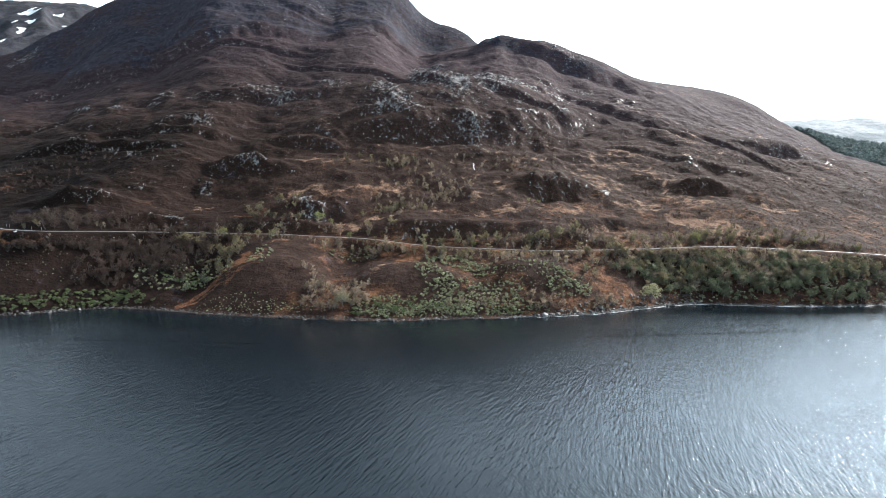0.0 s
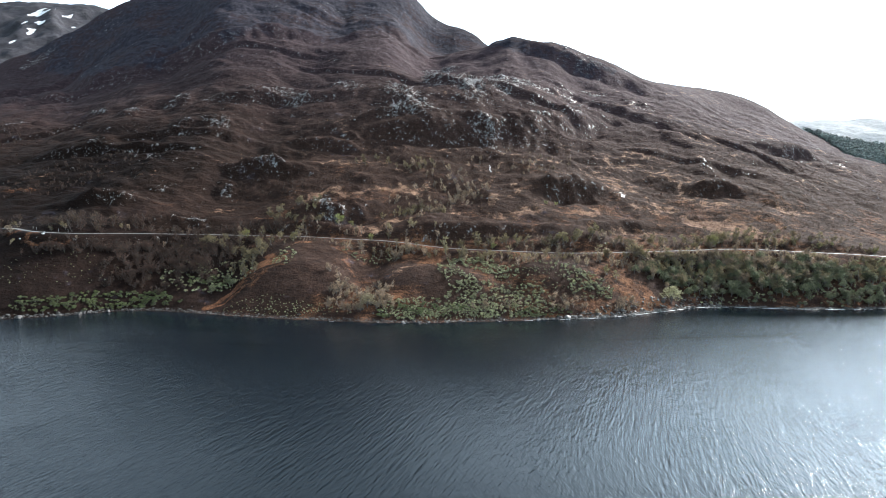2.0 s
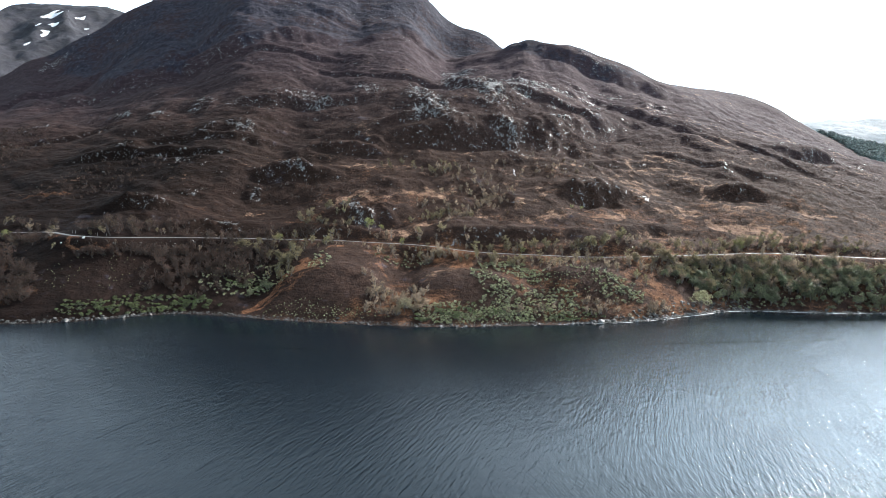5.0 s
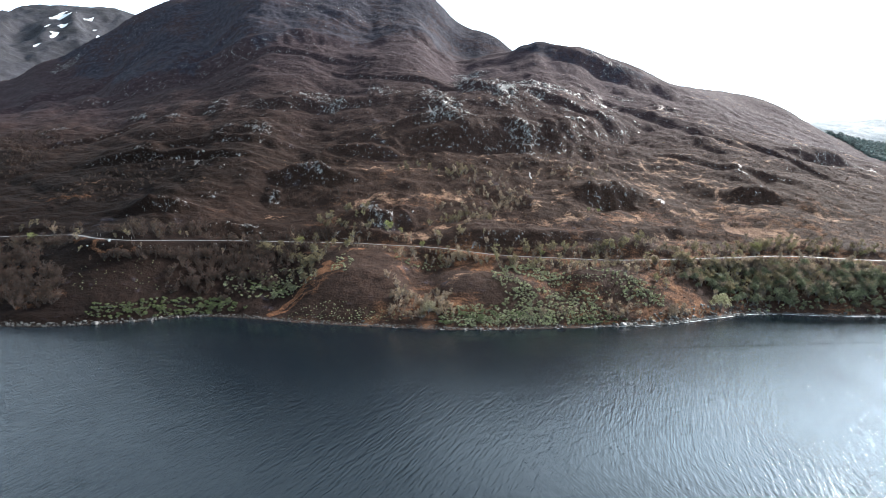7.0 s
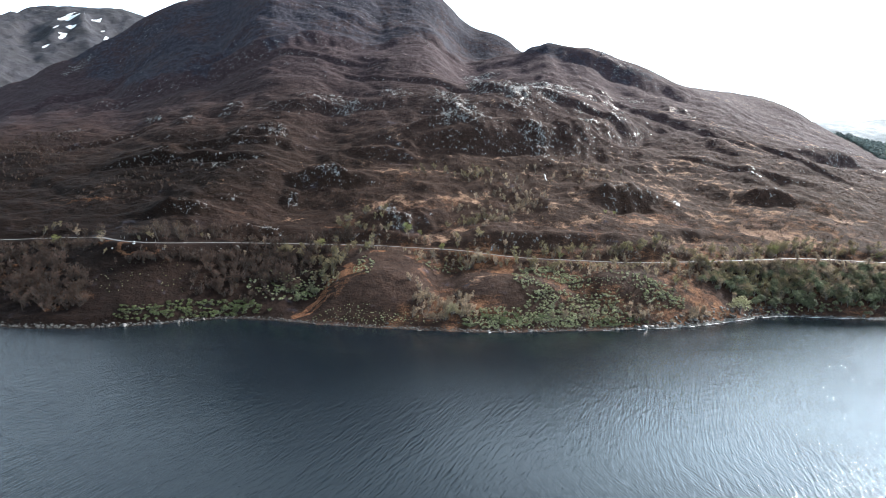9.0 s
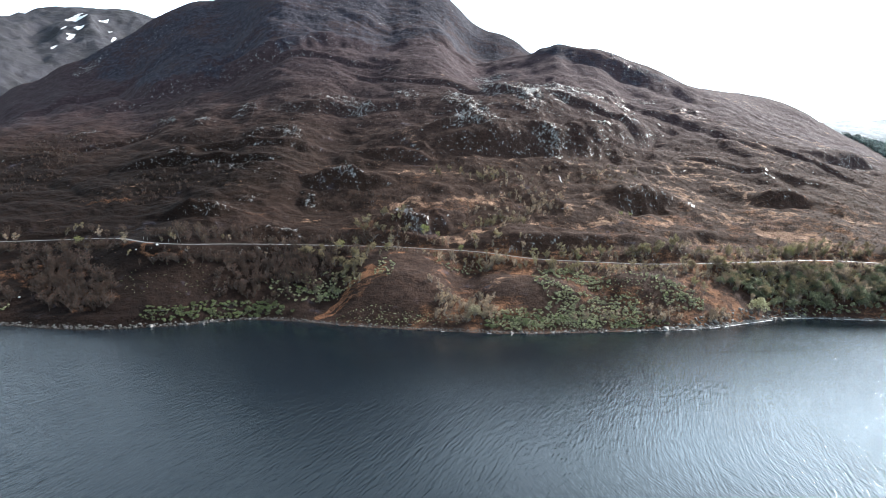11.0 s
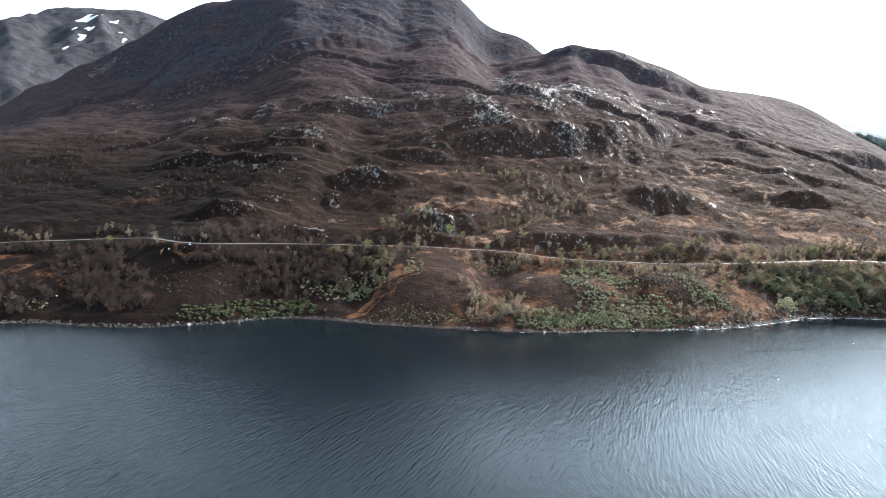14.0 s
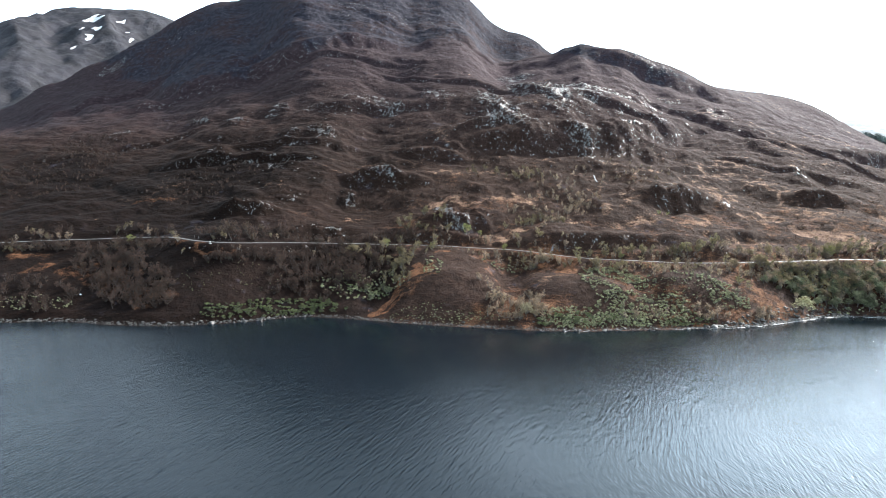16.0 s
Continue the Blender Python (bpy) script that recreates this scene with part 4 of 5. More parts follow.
def shrub(seed, wide, tall, leaves=240):
    """A mounded evergreen bush of several domes."""
    rng = np.random.RandomState(seed)
    wood, crown = [], []
    domes = rng.randint(3, 7)
    for k in range(domes):
        a, r = rng.uniform(0, 2 * np.pi), wide * 0.30 * np.sqrt(rng.rand())
        c = np.array([np.cos(a) * r, np.sin(a) * r, tall * rng.uniform(0.35, 0.6)])
        wood.append(tube(np.array([[0, 0, -0.2], c * (0.5, 0.5, 0.4), c]), (0.06, 0.04, 0.015), 4))
        m = leaves // domes
        d = rng.normal(size=(m, 3))
        d[:, 2] = np.abs(d[:, 2]) * 1.1 - 0.25
        d /= np.linalg.norm(d, axis=1)[:, None]
        at = c + d * np.array([0.27 * wide, 0.27 * wide, 0.42 * tall]) * rng.uniform(0.7, 1.05, m)[:, None]
        at[:, 2] = np.maximum(at[:, 2], 0.03 * tall)
        crown.append(shell(rng, at, d, rng.uniform(0.055, 0.10, m) * wide, rng.uniform(0.04, 0.068, m) * wide, 0.6))
    return gather(wood), gather(crown)


def conifer(seed, tall):
    rng = np.random.RandomState(seed)
    wood = [tube(np.array([[0, 0, -0.3], [0, 0, tall * 0.5], [0, 0, tall]]), (0.02 * tall, 0.012 * tall, 0.01), 5)]
    n = 64
    w = np.sqrt(rng.rand(n)) * 0.9
    a = rng.uniform(0, 2 * np.pi, n)
    at = np.stack([0 * a, 0 * a, tall * (1.0 - w)], -1)
    out = np.stack([np.cos(a), np.sin(a), rng.uniform(-0.35, 0.05, n)], -1)
    return gather(wood), blades(rng, at, out, 0.20 * tall * w * rng.uniform(0.7, 1.15, n) + 0.2, 0.08 * tall)


def boulder(seed, squash=0.65):
    """A weathered stone: a cut sphere with flats and broken corners."""
    bm = bmesh.new()
    bmesh.ops.create_icosphere(bm, subdivisions=2, radius=0.5)
    rng = np.random.RandomState(seed)
    cuts = rng.normal(size=(9, 3))
    cuts /= np.linalg.norm(cuts, axis=1)[:, None]
    depth = rng.uniform(0.24, 0.44, 9)
    for v in bm.verts:
        c = np.array(v.co)
        for d, q in zip(cuts, depth):
            over = c @ d - q
            if over > 0:
                c = c - d * over * 0.9
        c = c * (1 + 0.06 * noise.noise(Vector(c * 5 + seed)))
        v.co = (c[0] * rng.uniform(0.97, 1.03), c[1], c[2] * squash)
    me = bpy.data.meshes.new("stone")
    bm.to_mesh(me)
    bm.free()
    return me


def arrays_of(me):
    v = np.empty(len(me.vertices) * 3, np.float32)
    me.vertices.foreach_get("co", v)
    f = np.full((len(me.polygons), 4), -1, int)
    for i, p in enumerate(me.polygons):
        f[i, :len(p.vertices)] = p.vertices[:]
    return v.reshape(-1, 3).astype(float), f


def scattered(name, label, category, kinds, places, mats, smooth_faces=False):
    """Many small growths as one object. kinds: lists of (corners, faces, slot); places: x, y, z, size, turn, kind."""
    rng = np.random.RandomState(77)
    vs, fs, slots, tones, n = [], [], [], [], 0
    for x, y, z, size, turn, k in places:
        tone = rng.uniform(-1, 1)
        c, s = math.cos(turn) * size, math.sin(turn) * size
        for v, f, slot in kinds[k]:
            vs.append(np.stack([v[:, 0] * c - v[:, 1] * s + x, v[:, 0] * s + v[:, 1] * c + y, v[:, 2] * size + z], -1))
            fs.append(np.where(f < 0, -1, f + n))
            slots.append(np.full(len(f), slot))
            tones.append(np.full(len(f), tone, np.float32))
            n += len(v)
    me = mesh_from(name, np.concatenate(vs), np.concatenate(fs), mats, smooth_faces, np.concatenate(slots))
    tones = np.concatenate(tones)
    if len(me.polygons) == len(tones):
        me.attributes.new("tone", "FLOAT", "FACE").data.foreach_set("value", tones)
    return tagged(new(name, me), label, category, kind="stuff")


def in_patch(rng, patch, count):
    """Random places in a soft ellipse (x, y, half length, half width, turn)."""
    cx, cy, a, b, turn = patch[:5]
    r, t = np.sqrt(rng.rand(count)), rng.uniform(0, 2 * np.pi, count)
    u, v = r * np.cos(t) * a, r * np.sin(t) * b
    c, s = math.cos(radians(turn)), math.sin(radians(turn))
    x, y = cx + u * c - v * s, cy + u * s + v * c
    ok = (y > shore_y(x) + 2.5) & (np.abs(y - road_at(x)[0]) > 4.6)
    x, y = x[ok], y[ok]
    return x, y, height(x, y)


def tree_maker(name, label, category, group, wood_mat, crown_mat, shapes, crown_part="crown"):
    """First examples of a kind of plant, far below the ground's use: returns a function that sets one out."""
    meshes = [(mesh_from(name + "_wood", *w, [wood_mat]), mesh_from(name + "_crown", *c, [crown_mat], False)) for w, c in shapes]
    first = {}

    def plant(x, y, z, size, turn, k):
        m = pose(x, y, z, 0, 0, math.degrees(turn)) @ Matrix.Diagonal((size, size, size, 1))
        if k not in first:
            ob = thing(name, label, category, group)
            part("trunk" if crown_part == "crown" else "stem", meshes[k][0], ob)
            part(crown_part, meshes[k][1], ob)
            ob.matrix_world = m
            first[k] = ob
            return ob
        ob = copy_thing(first[k], pose(x, y, z, 0, 0, math.degrees(turn)))
        ob.scale = (size, size, size)
        return ob

    return plant, [[(*w, 0), (*c, 1)] for w, c in shapes], [wood_mat, crown_mat]


# each kind: a function that plants one, its shapes for joined woods, its materials
KINDS = {
    "bare": tree_maker("birch_tree", "slender bare birch with brown twigs on the hillside", "tree", "birches on the hillside", BARK, TWIGS,
                       [birch(11 + i, 1.0, 0.40, 0.68, 310) for i in range(5)]),
    "brown": tree_maker("birch_tree", "bare birch with dark brown twigs in a thicket", "tree", "brown birches", DARK_BARK, BROWN_TWIGS,
                        [birch(131 + i, 1.0, 0.6, 0.85, 220) for i in range(4)]),
    "olive": tree_maker("birch_tree", "birch with olive opening leaves beside the road", "tree", "leafing birches", BARK, OLIVE,
                        [birch(31 + i, 1.0, 1.0, 0.68, 290) for i in range(5)]),
    "fresh": tree_maker("birch_tree", "birch in bright yellow-green young leaf", "tree", "bright green birches", BARK, FRESH,
                        [birch(51 + i, 1.0, 1.4, 1.05, 420) for i in range(3)]),
    "oak": tree_maker("oak_tree", "low spreading tree with dull green crown in the shore wood", "tree", "trees of the shore wood", BARK, WOOD_LEAVES,
                      [broadleaf(71 + i, 1.0, 0.85 + 0.06 * i) for i in range(4)]),
    "willow": tree_maker("willow_tree", "rounded grey-green willow with a many-stemmed crown", "tree", "willows", BARK, PALE_LEAVES,
                         [broadleaf(81 + i, 1.0, 1.25, 900) for i in range(3)]),
    "rhodo": tree_maker("evergreen_shrub", "mounded evergreen shrub with glossy grey-green leaves", "shrub", "evergreen shrubs", BARK, EVERGREEN,
                        [shrub(91 + i, 1.0, 0.72, 230) for i in range(5)], "foliage"),
    "green": tree_maker("green_shrub", "low bright green bush on the bank above the shore", "shrub", "green shrubs", BARK, GREEN,
                        [shrub(101 + i, 1.0, 0.62, 420) for i in range(4)], "foliage"),
}

# kind, soft ellipse (x, y, half length, half width, turn), single plants, joined plants, sizes
ZONES_A = (
    ("brown", (-148, 325, 27, 17, -174), 17, 129, 3.56, 6.6),
    ("brown", (-250, 285, 33, 16, 146), 15, 143, 3.17, 5.78),
    ("brown", (-295, 272, 25, 14, 175), 6, 73, 3.17, 5.36),
    ("brown", (-259, 323, 28, 7, 161), 5, 31, 3.17, 5.36),
    # leafing birches given the brown kind, its darker colour standing for shade
    ("brown", (-214, 332, 15, 12, -140), 6, 10, 5.4, 9.375),
    ("brown", (-195, 347, 16, 6, -151), 4, 22, 3.17, 5.78),
    ("brown", (-143, 359, 44, 6, -165), 12, 55, 3.56, 6.19),
    ("olive", (-99, 380, 19, 13, -180), 5, 13, 4.2, 7.5),
    ("bare", (-28, 343, 24, 6, -177), 6, 12, 5.4, 8.75),
    ("olive", (-19, 391, 28, 6, -173), 5, 13, 4.2, 6.875),
    ("bare", (-1, 437, 35, 16, 153), 7, 33, 3.6, 6.875),
    ("olive", (-40, 450, 36, 8, -177), 3, 23, 3.6, 6.25),
    ("olive", (37, 359, 52, 2, -173), 11, 11, 4.2, 8.125),
    ("olive", (136, 378, 63, 4, -169), 10, 10, 4.8, 9.375),
    ("olive", (216, 393, 47, 6, -173), 10, 16, 5.4, 10),
    ("bare", (78, 339, 46, 8, -167), 9, 31, 4.8, 8.125),
    ("oak", (190, 354, 63, 13, -170), 42, 80, 5, 8.5),
    ("oak", (135, 350, 29, 8, -154), 13, 15, 3.5, 6),
    ("oak", (215, 343, 62, 5, -173), 6, 40, 2.6, 4.6),
)
ZONES_B = (
    ("bare", (146, 360, 81, 2, -168), 10, 40, 5.4, 8.75),
    ("rhodo", (191, 349, 58, 10, -172), 10, 124, 1.25, 2.25),
    ("olive", (196, 359, 59, 12, -172), 15, 39, 6, 10),
    ("bare", (182, 358, 73, 11, -169), 15, 39, 6, 10),
    ("bare", (-37, 291, 13, 11, -175), 8, 24, 3.6, 6.875),
    ("bare", (97, 309, 23, 3, -152), 5, 19, 3, 5.625),
    ("bare", (-55, 297, 15, 7, 132), 3, 15, 3, 5.625),
    ("rhodo", (26, 298, 29, 13, -167), 48, 354, 0.813, 2.63),
    ("rhodo", (0, 283, 27, 4, -170), 21, 139, 0.938, 1.87),
    ("rhodo", (23, 328, 18, 9, 149), 18, 88, 1.12, 2.18),
    ("rhodo", (75, 319, 18, 7, 175), 17, 85, 0.938, 2),
    ("rhodo", (48, 316, 19, 7, 174), 7, 92, 0.626, 1.25),
    ("rhodo", (-45, 338, 17, 4, -173), 9, 42, 0.938, 1.87),
    ("rhodo", (-91, 320, 13, 6, 93), 9, 42, 0.938, 1.87),
    ("green", (-168, 285, 25, 7, -155), 50, 126, 1.44, 2.88),
    ("rhodo", (-135, 309, 22, 12, 172), 12, 104, 1.12, 2.25),
    ("green", (-193, 272, 15, 5, -161), 16, 54, 1.2, 2.4),
    ("green", (-4, 287, 15, 6, -168), 14, 22, 1.44, 2.72),
)
ZONES_C = (
    ("rhodo", (-199, 295, 30, 13, -166), 0, 75, 0.438, 0.876),
    ("rhodo", (-69, 282, 26, 5, -179), 3, 92, 0.5, 1.12),
    ("oak", (-117, 302, 13, 6, 173), 3, 3, 3, 5),
    ("brown", (-271, 416, 46, 26, -141), 0, 116, 1.98, 3.71),
    ("brown", (-405, 504, 60, 29, 140), 0, 206, 1.58, 3.3),
    ("brown", (-118, 417, 49, 8, -177), 0, 44, 1.98, 3.71),
    ("bare", (56, 467, 53, 19, -159), 0, 40, 2.4, 5.625),
    ("brown", (-399, 437, 49, 45, 80), 0, 206, 1.58, 3.3),
    ("bare", (161, 392, 84, 9, -170), 0, 24, 3.6, 6.25),
    ("brown", (-160, 337, 19, 13, -160), 3, 39, 3.17, 5.36),
    # brown kind in place of olive here too, to colour in the shade
    ("brown", (-270, 315, 24, 12, 156), 5, 25, 4.8, 8.125),
    ("brown", (-248, 282, 23, 12, 150), 6, 73, 3.17, 5.36),
    ("rhodo", (-288, 266, 18, 6, -172), 0, 110, 0.626, 1.38),
    ("brown", (-178, 308, 16, 11, 111), 2, 40, 2.77, 5.36),
    ("olive", (270, 368, 28, 7, -163), 5, 35, 4.8, 8.75),
    ("rhodo", (278, 374, 23, 5, -165), 9, 99, 1.25, 2.51),
    ("rhodo", (-17, 285, 18, 8, -171), 21, 189, 0.938, 2),
    ("rhodo", (6, 307, 17, 8, 128), 17, 136, 0.938, 2.13),
)
ZONES_D = (
    ("rhodo", (19, 331, 20, 8, 165), 16, 85, 1.25, 2.51),
    ("rhodo", (78, 313, 15, 5, -170), 15, 71, 1.25, 2.51),
    ("green", (-24, 282, 12, 5, -170), 12, 25, 1.6, 2.88),
    ("green", (49, 293, 16, 2, -167), 10, 29, 1.2, 2.4),
    ("rhodo", (67, 324, 18, 4, 165), 7, 53, 0.938, 1.87),
    ("bare", (64, 302, 14, 5, -163), 5, 15, 3.6, 6.25),
    ("bare", (25, 292, 19, 3, -170), 3, 11, 3, 5.625),
    ("olive", (37, 341, 38, 6, -176), 7, 27, 4.2, 7.5),
    ("olive", (126, 356, 64, 2, -168), 13, 29, 5.4, 9.375),
    ("bare", (194, 367, 57, 4, -172), 10, 40, 5.4, 8.75),
    ("oak", (263, 357, 48, 11, -166), 24, 45, 4, 7),
    ("rhodo", (259, 350, 38, 9, -166), 10, 99, 1.25, 2.25),
    ("olive", (155, 354, 37, 8, -165), 8, 28, 6, 10),
    ("bare", (211, 360, 35, 12, -171), 7, 27, 6, 10),
    ("bare", (-70, 348, 22, 9, 166), 5, 13, 4.2, 7.5),
    ("olive", (10, 345, 22, 7, -166), 4, 10, 4.2, 6.875),
    ("brown", (-193, 314, 26, 5, -151), 5, 53, 3.17, 5.36),
    ("brown", (-150, 309, 27, 14, -176), 10, 98, 3.17, 5.36),
)
ZONES_E = (
    ("olive", (-112, 320, 17, 9, 100), 4, 14, 4.8, 8.125),
    ("brown", (-274, 303, 23, 12, 152), 6, 64, 3.56, 5.78),
    # olive row by the road, set out in brown so its colour carries shade
    ("brown", (-311, 317, 33, 4, -171), 8, 24, 4.8, 8.125),
    ("rhodo", (28, 292, 34, 6, -170), 28, 199, 0.938, 1.87),
    ("rhodo", (-104, 284, 22, 4, -167), 0, 85, 0.5, 1),
    ("green", (-147, 291, 12, 3, 178), 8, 25, 1.2, 2.4),
    ("bare", (-7, 412, 38, 14, -172), 4, 34, 3, 5.625),
    ("bare", (1, 405, 43, 3, 53), 3, 27, 3, 5.625),
    ("olive", (-119, 345, 32, 15, -174), 6, 26, 5.4, 8.75),
    ("brown", (-134, 346, 31, 11, -169), 7, 64, 3.96, 6.19),
    ("bare", (-47, 290, 15, 11, -168), 7, 27, 3.6, 6.875),
    ("rhodo", (-119, 314, 13, 11, 159), 7, 42, 1.25, 2.51),
    ("green", (-127, 307, 16, 7, 175), 10, 25, 1.6, 2.88),
    ("rhodo", (-79, 282, 18, 3, -178), 2, 49, 0.626, 1.25),
)
ZONES = ZONES_A + ZONES_B + ZONES_C + ZONES_D + ZONES_E
# single trees: kind, x, y, height
SINGLES = (
    ("olive", -91.2, 352.0, 8.5),
    ("fresh", -47.7, 351.0, 5),
    ("olive", -2.3, 346.0, 8.5),
    ("fresh", -70.5, 376.0, 8),
    ("fresh", 178.4, 384.0, 8.5),
    ("fresh", 27.6, 354.0, 4.5),
    ("olive", -17.4, 344.0, 6.5),
    ("olive", -31.1, 346.0, 6.5),
    ("willow", 128.7, 327.0, 11),
    ("willow", -40.0, 284.0, 8),
    ("fresh", -122.1, 348.0, 6),
    ("olive", 95.4, 326.0, 7),
    ("olive", 91.7, 330.0, 6),
    ("bare", 129.6, 336.0, 6),
    ("fresh", 78.5, 416.0, 4),
    ("fresh", 68.8, 410.0, 4),
    ("willow", -111.4, 383.0, 5),
    ("bare", -238.6, 316.0, 5),
    ("fresh", -274.8, 329.0, 6),
)


def plant_zones():
    rng = np.random.RandomState(5)
    far = {}
    for kind, patch, things, joined, low, high in ZONES:
        plant, shapes, _ = KINDS[kind]
        x, y, z = in_patch(rng, patch, things + joined)
        share = things / (things + joined)
        for i in range(len(x)):
            size = rng.uniform(low, high)
            ry, rz = road_at(np.array([x[i]]))
            if 0 < ry[0] - y[i] < 45 and rng.rand() > (0.55 if x[i] < -92 else 0.25):
                size = max(0.45 * low, min(size, rz[0] + 1.2 - z[i]))
            k, turn = rng.randint(len(shapes)), rng.uniform(0, 6.28)
            if (i + 1) * share // 1 > i * share // 1:
                plant(x[i], y[i], z[i], size, turn, k)
            else:
                far.setdefault(kind, []).append((x[i], y[i], z[i], size, turn, k))
    # a ragged row of birches on both verges
    rx = rng.uniform(-345, 300, 900)
    ro = np.where(rng.rand(900) < 0.62, rng.uniform(4.8, 15, 900), rng.uniform(-15, -5.5, 900))
    ry = road_at(rx)[0] + ro
    rz = height(rx, ry)
    level = road_at(rx)[1]
    thick = fbm(rx, 0 * rx, 26, 2) + 0.35 * smooth(-40, 60, rx)
    for i in np.flatnonzero(rng.rand(900) < 0.34 + 0.7 * thick):
        size = rng.uniform(2.8, 6.4)
        if ro[i] < 0:
            size = max(1.6, min(size, level[i] + 0.4 - rz[i]))
        kind = rng.choice(["bare", "olive", "fresh", "brown"], p=[0.56, 0.26, 0.03, 0.15] if rx[i] > -90 else [0.25, 0.20, 0.01, 0.54])
        k, turn = rng.randint(len(KINDS[kind][1])), rng.uniform(0, 6.28)
        if i % 30 == 0:
            KINDS[kind][0](rx[i], ry[i], rz[i], size, turn, k)
        else:
            far.setdefault(kind, []).append((rx[i], ry[i], rz[i], size, turn, k))
    for kind, x, y, size in SINGLES:
        plant, shapes, _ = KINDS[kind]
        plant(x, y, float(height(np.array([x]), np.array([y]))[0]), size, rng.uniform(0, 6.28), rng.randint(len(shapes)))
    labels = {"brown": ("brown_birch_wood", "dark brown bare birch thicket on the slope"), "bare": ("birch_wood", "bare brown birch wood on the slope"), "olive": ("birch_scrub", "olive birch scrub on the slope"),
              "oak": ("shore_wood", "dense green wood above the shore"), "rhodo": ("evergreen_scrub", "glossy evergreen scrub on the bank"),
              "green": ("green_scrub", "bright green scrub on the bank"), "willow": ("willow_scrub", "grey-green willow scrub"), "fresh": ("young_birch_scrub", "young bright green birch scrub")}
    for kind, places in far.items():
        scattered(*labels[kind], "scrub" if "scrub" in labels[kind][0] else "wood", KINDS[kind][1], places, KINDS[kind][2])


plant_zones()


def plantation():
    rng = np.random.RandomState(9)
    kinds = [[(*w, 0), (*c, 1)] for w, c in (conifer(200 + i, 1.0) for i in range(4))]
    y = rng.uniform(730, 1050, 3600)
    bearing = rng.uniform(0.64, 0.95, 3600)
    x = bearing * y - 38
    ok = y > 1000 - 1750 * (bearing - 0.665) + 14 * fbm(x, y, 40, 2)
    x, y = x[ok], y[ok]
    z = height(x, y)
    places = [(a, b, c, rng.uniform(6, 11), rng.uniform(0, 6.28), rng.randint(4)) for a, b, c in zip(x, y, z)]
    scattered("conifer_plantation", "dark green conifer plantation on the far shoulder", "wood", kinds, places, [BARK, HAZED_NEEDLES])


plantation()


# ---- stones ----
def stones():
    rng = np.random.RandomState(12)
    meshes = [boulder(300 + i, rng.uniform(0.5, 0.85)) for i in range(8)]
    for me in meshes[:5]:
        me.materials.append(STONE)
    for me in meshes[5:]:
        me.materials.append(PALE_STONE)
    # along the shore
    x = rng.uniform(-300, 290, 700)
    off = rng.gamma(2.0, 0.75, 700) - 0.3
    y = shore_y(x) + off
    z = height(x, y)
    joined = []
    kinds = [[(*arrays_of(me), 0 if i < 5 else 1)] for i, me in enumerate(meshes)]
    for i in range(700):
        size = rng.gamma(2.2, 0.26) + 0.25
        k = rng.randint(6 if x[i] > -40 else 5)
        if i < 260:
            ob = tagged(new("shore_boulder", meshes[k]), "grey weathered boulder at the water's edge", "boulder", "boulders along the shore")
            ob.matrix_world = pose(x[i], y[i], z[i] + 0.12 * size, rng.uniform(-12, 12), rng.uniform(-12, 12), rng.uniform(0, 360)) @ Matrix.Diagonal((size * rng.uniform(1, 1.7), size, size, 1))
        else:
            joined.append((x[i], y[i], z[i] + 0.1 * size, size, rng.uniform(0, 6.28), k))
    bx = rng.uniform(45, 165, 420)
    by = shore_y(bx) + rng.uniform(0.3, 8.5, 420) * smooth(40, 100, bx)
    for a, b, c in zip(bx, by, height(bx, by)):
        size = rng.gamma(2.4, 0.36) + 0.4
        joined.append((a, b, c + 0.05 * size, size, rng.uniform(0, 6.28), rng.randint(6)))
    bx = rng.uniform(-300, 60, 900)
    by = shore_y(bx) + rng.uniform(0.2, 3.2, 900)
    for a, b, c in zip(bx, by, height(bx, by)):
        size = (rng.gamma(2.0, 0.26) + 0.45) * (0.8 + 0.35 * smooth(-245, -215, a) * smooth(-150, -185, a))
        joined.append((a, b, c + 0.05 * size, size, rng.uniform(0, 6.28), rng.randint(5)))
    scattered("shore_stones", "strip of grey stones along the water", "stones", kinds, joined, [STONE, PALE_STONE])
    # loose blocks on the crags
    joined, singles = [], 0
    for cx, cy, a, b, turn, s in ROCKS:
        n = int(min(70, 8 + a * b * 0.05 * s))
        px, py, pz = in_patch(rng, (cx, cy, a, b, turn), n)
        for q in range(len(px)):
            size = (rng.gamma(2.0, 0.32) + 0.3) * (1 + (py[q] > 480) * 0.5)
            k = rng.randint(8)
            if py[q] < 445 and singles < 160:
                singles += 1
                ob = tagged(new("boulder", meshes[k]), "pale weathered rock lying among the heather", "boulder", "rocks on the hillside")
                ob.matrix_world = pose(px[q], py[q], pz[q] + 0.02 * size, rng.uniform(-15, 15), rng.uniform(-15, 15), rng.uniform(0, 360)) @ Matrix.Diagonal((size * 1.2, size, size, 1))
            else:
                joined.append((px[q], py[q], pz[q] - 0.08 * size, size, rng.uniform(0, 6.28), k))
    scattered("crag_stones", "loose pale rocks on the heather crags", "rocks", kinds, joined, [STONE, PALE_STONE])


stones()


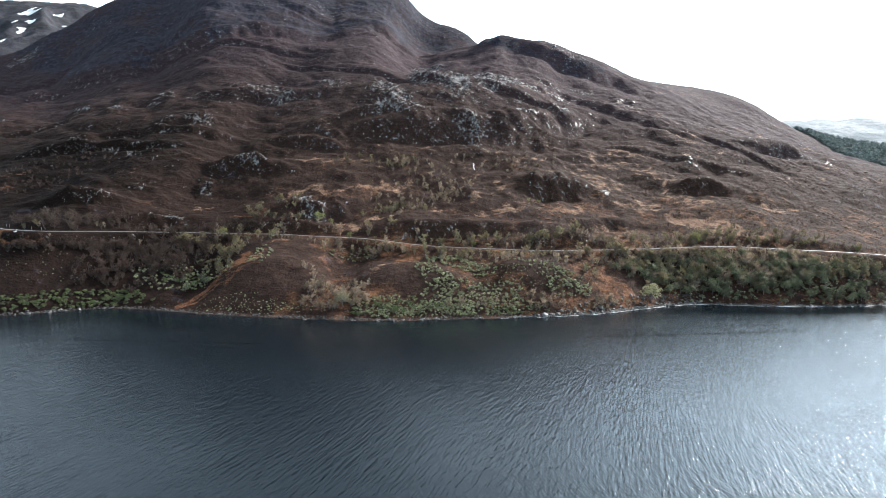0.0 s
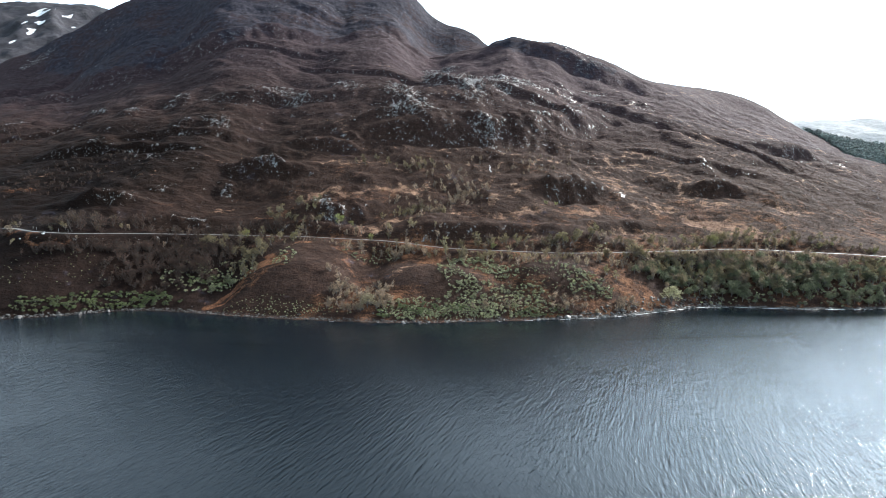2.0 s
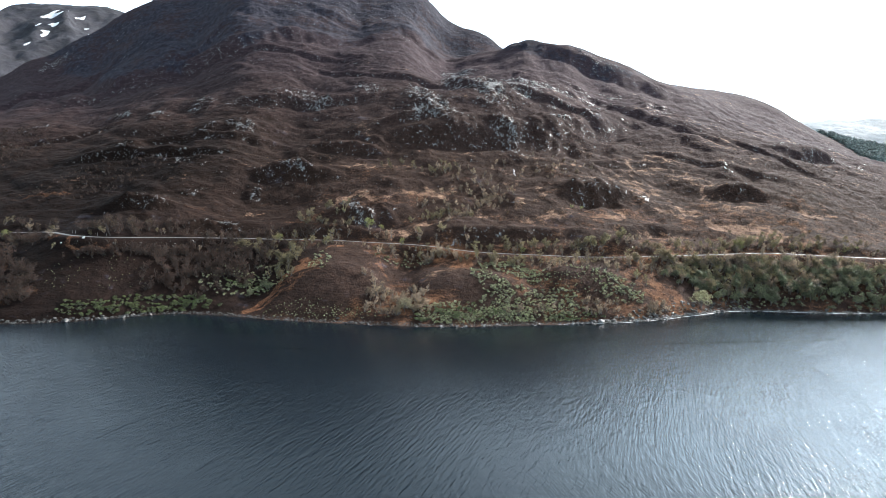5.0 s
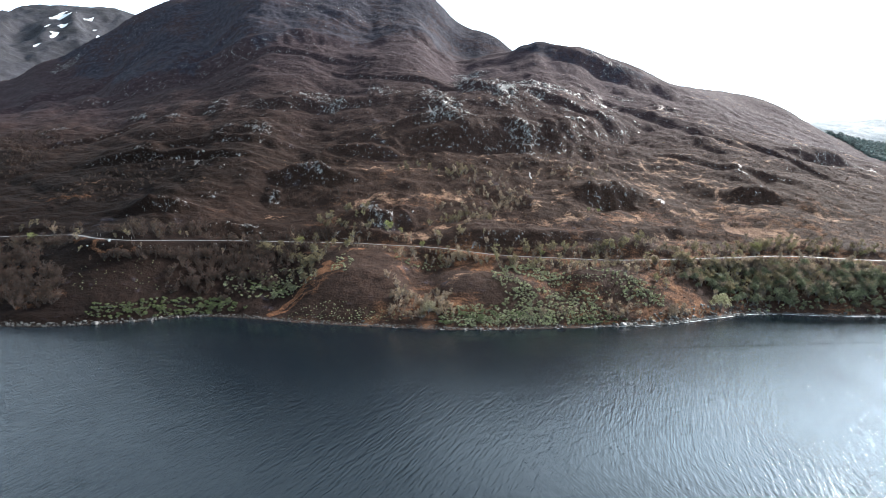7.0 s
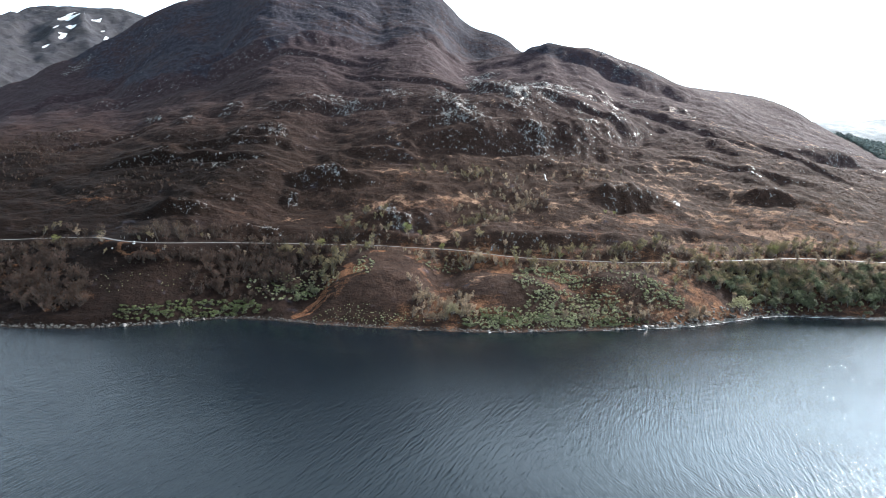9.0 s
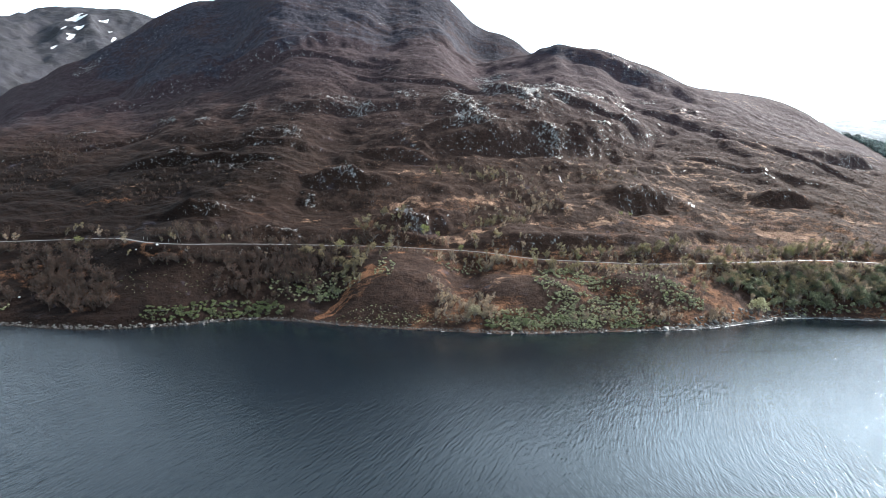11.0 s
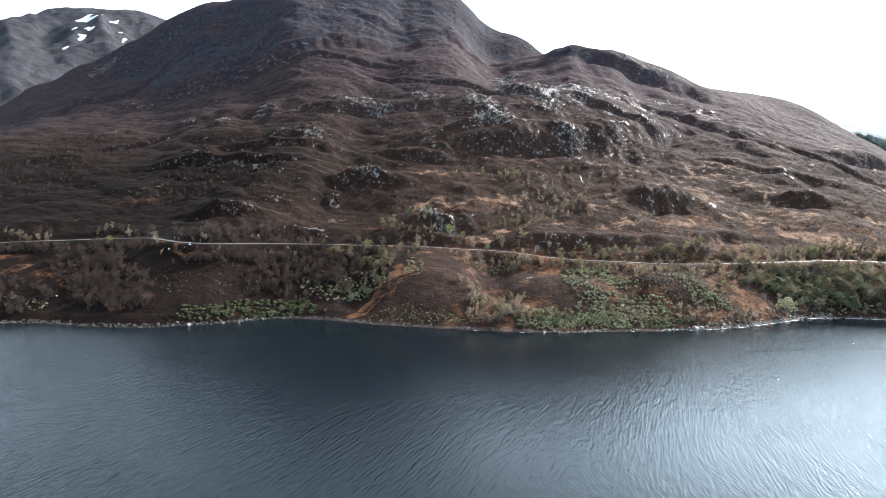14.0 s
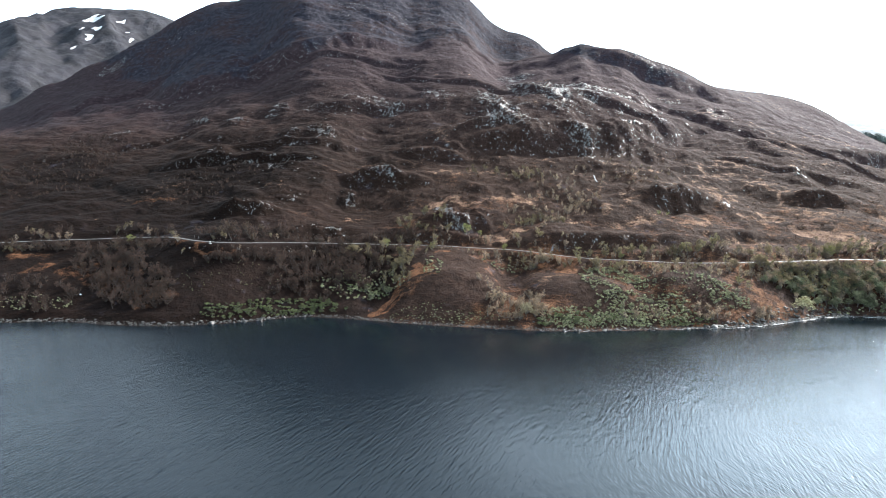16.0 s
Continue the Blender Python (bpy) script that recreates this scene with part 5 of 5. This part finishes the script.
# ---- tussocks ----
def tussock(seed, blades_each=7):
    rng = np.random.RandomState(seed)
    a = rng.uniform(0, 2 * np.pi, blades_each)
    at = np.stack([np.cos(a), np.sin(a), 0 * a], -1) * rng.uniform(0.05, 0.35, (blades_each, 1)) - (0, 0, 0.12)
    out = np.stack([np.cos(a), np.sin(a), rng.uniform(0.25, 0.7, blades_each)], -1)
    side = np.stack([-np.sin(a), np.cos(a), rng.uniform(-0.3, 0.3, blades_each)], -1) * rng.uniform(0.16, 0.28, (blades_each, 1))
    tip = at + out * rng.uniform(0.35, 0.6, (blades_each, 1))
    v = np.stack([at - side, at + side, tip + side * 0.5, tip - side * 0.5], 1).reshape(-1, 3)
    return v, np.arange(4 * blades_each).reshape(blades_each, 4)


def tussocks():
    rng = np.random.RandomState(21)
    kinds = [[(*tussock(400 + i), i % 2)] for i in range(8)]
    n = 22000
    s, y = rng.uniform(-1.0, 1.0, n), 250 + 330 * rng.rand(n) ** 1.25
    x = -37 + s * (y + 110) * 0.86
    ok = (y > shore_y(x) + 3) & (np.abs(y - road_at(x)[0]) > 4) & (rng.rand(n) < 0.15 + 0.85 * smooth(-170, 0, x)) & (rng.rand(n) > 0.85 * patch_weight(x, y, HEATHER))
    x, y = x[ok], y[ok]
    z = height(x, y)
    pale = np.maximum(patch_weight(x, y, GRASS), patch_weight(x, y, BRACKEN)) + 0.25 * fbm(x, y, 30, 2)
    places = [(a, b, c, rng.uniform(0.5, 1.2) * (0.7 + b / 900), rng.uniform(0, 6.28), 2 * rng.randint(4) + int(p + rng.uniform(-0.3, 0.3) > 0.42)) for a, b, c, p in zip(x, y, z, pale)]
    scattered("heather_tussocks", "tussocks of dry heather and straw-coloured grass", "heather", kinds, places, [DRY, STRAW])


tussocks()


# ---- small things by the road and on the hill ----
def ground_at(x, y):
    return float(height(np.array([float(x)]), np.array([float(y)]))[0])


def marker_post(x, y):
    """A roadside marker: a squared post with a bevelled cap and a reflector."""
    ob = thing("marker_post", "pale roadside marker post on the verge", "post", "marker posts")
    bm = bmesh.new()
    bmesh.ops.create_cube(bm, size=1.0, matrix=Matrix.Translation((0, 0, 0.75)) @ Matrix.Diagonal((0.16, 0.12, 1.7, 1)))
    bmesh.ops.bevel(bm, geom=bm.edges[:], offset=0.02, segments=1, affect="EDGES")
    me = bpy.data.meshes.new("shaft")
    bm.to_mesh(me)
    bm.free()
    me.materials.append(PAINT)
    part("shaft", me, ob)
    bm = bmesh.new()
    bmesh.ops.create_cube(bm, size=1.0, matrix=Matrix.Translation((0, -0.07, 1.35)) @ Matrix.Diagonal((0.11, 0.02, 0.2, 1)))
    me = bpy.data.meshes.new("reflector")
    bm.to_mesh(me)
    bm.free()
    me.materials.append(STONE)
    part("reflector", me, ob, "dark reflector plate")
    ob.matrix_world = pose(x, y, ground_at(x, y), 0, 0, 8)


for x, y in ((-216.5, 321.2), (-211.5, 321.6), (-233.6, 325.6), (-230.2, 323.4)):
    marker_post(x, y)


def white_stone(x, y, size, label):
    me = boulder(int(900 + x), 0.75)
    me.materials.append(FOAM)
    ob = tagged(new("white_stone", me), label, "stone", "white stones")
    ob.matrix_world = pose(x, y, ground_at(x, y) + 0.25 * size, 8, -5, 40) @ Matrix.Diagonal((size * 1.3, size, size, 1))


white_stone(-217.8, 310.6, 1.2, "whitewashed stone on the grass below the road")
white_stone(-219.4, 313.6, 1.0, "whitewashed stone at the edge of the road")
white_stone(-228.6, 308.5, 0.9, "whitewashed stone on the bracken bank")
white_stone(-271.1, 277.0, 1.1, "pale quartz block in the birch thicket")


def waterfall(x, y0, y1, wide, label):
    """A thin white burn that drops over ledges, following the hillside."""
    y = np.linspace(y0, y1, 26)
    xs = x + 0.35 * np.sin((y - y0) * 0.9) + 0.5 * fbm(y, 0 * y, 3, 2)
    z = np.maximum.accumulate(height(xs, y)) + 0.25
    w = wide * (0.55 + 0.45 * np.abs(np.sin((y - y0) * 1.3)))
    rim = np.stack([np.stack([xs - w, y, z - 0.15], -1), np.stack([xs - 0.4 * w, y, z + 0.1], -1), np.stack([xs + 0.4 * w, y, z + 0.1], -1), np.stack([xs + w, y, z - 0.15], -1)], 1)
    tagged(new("waterfall", mesh_from("waterfall", rim.reshape(-1, 3), sheet(26, 4), [FOAM])), label, "waterfall", "hill burns")


waterfall(32.8, 451.0, 462.0, 0.40, "narrow white waterfall in a heather gully")
waterfall(225.0, 507.5, 511.5, 0.45, "short white burn over a ledge on the moor")
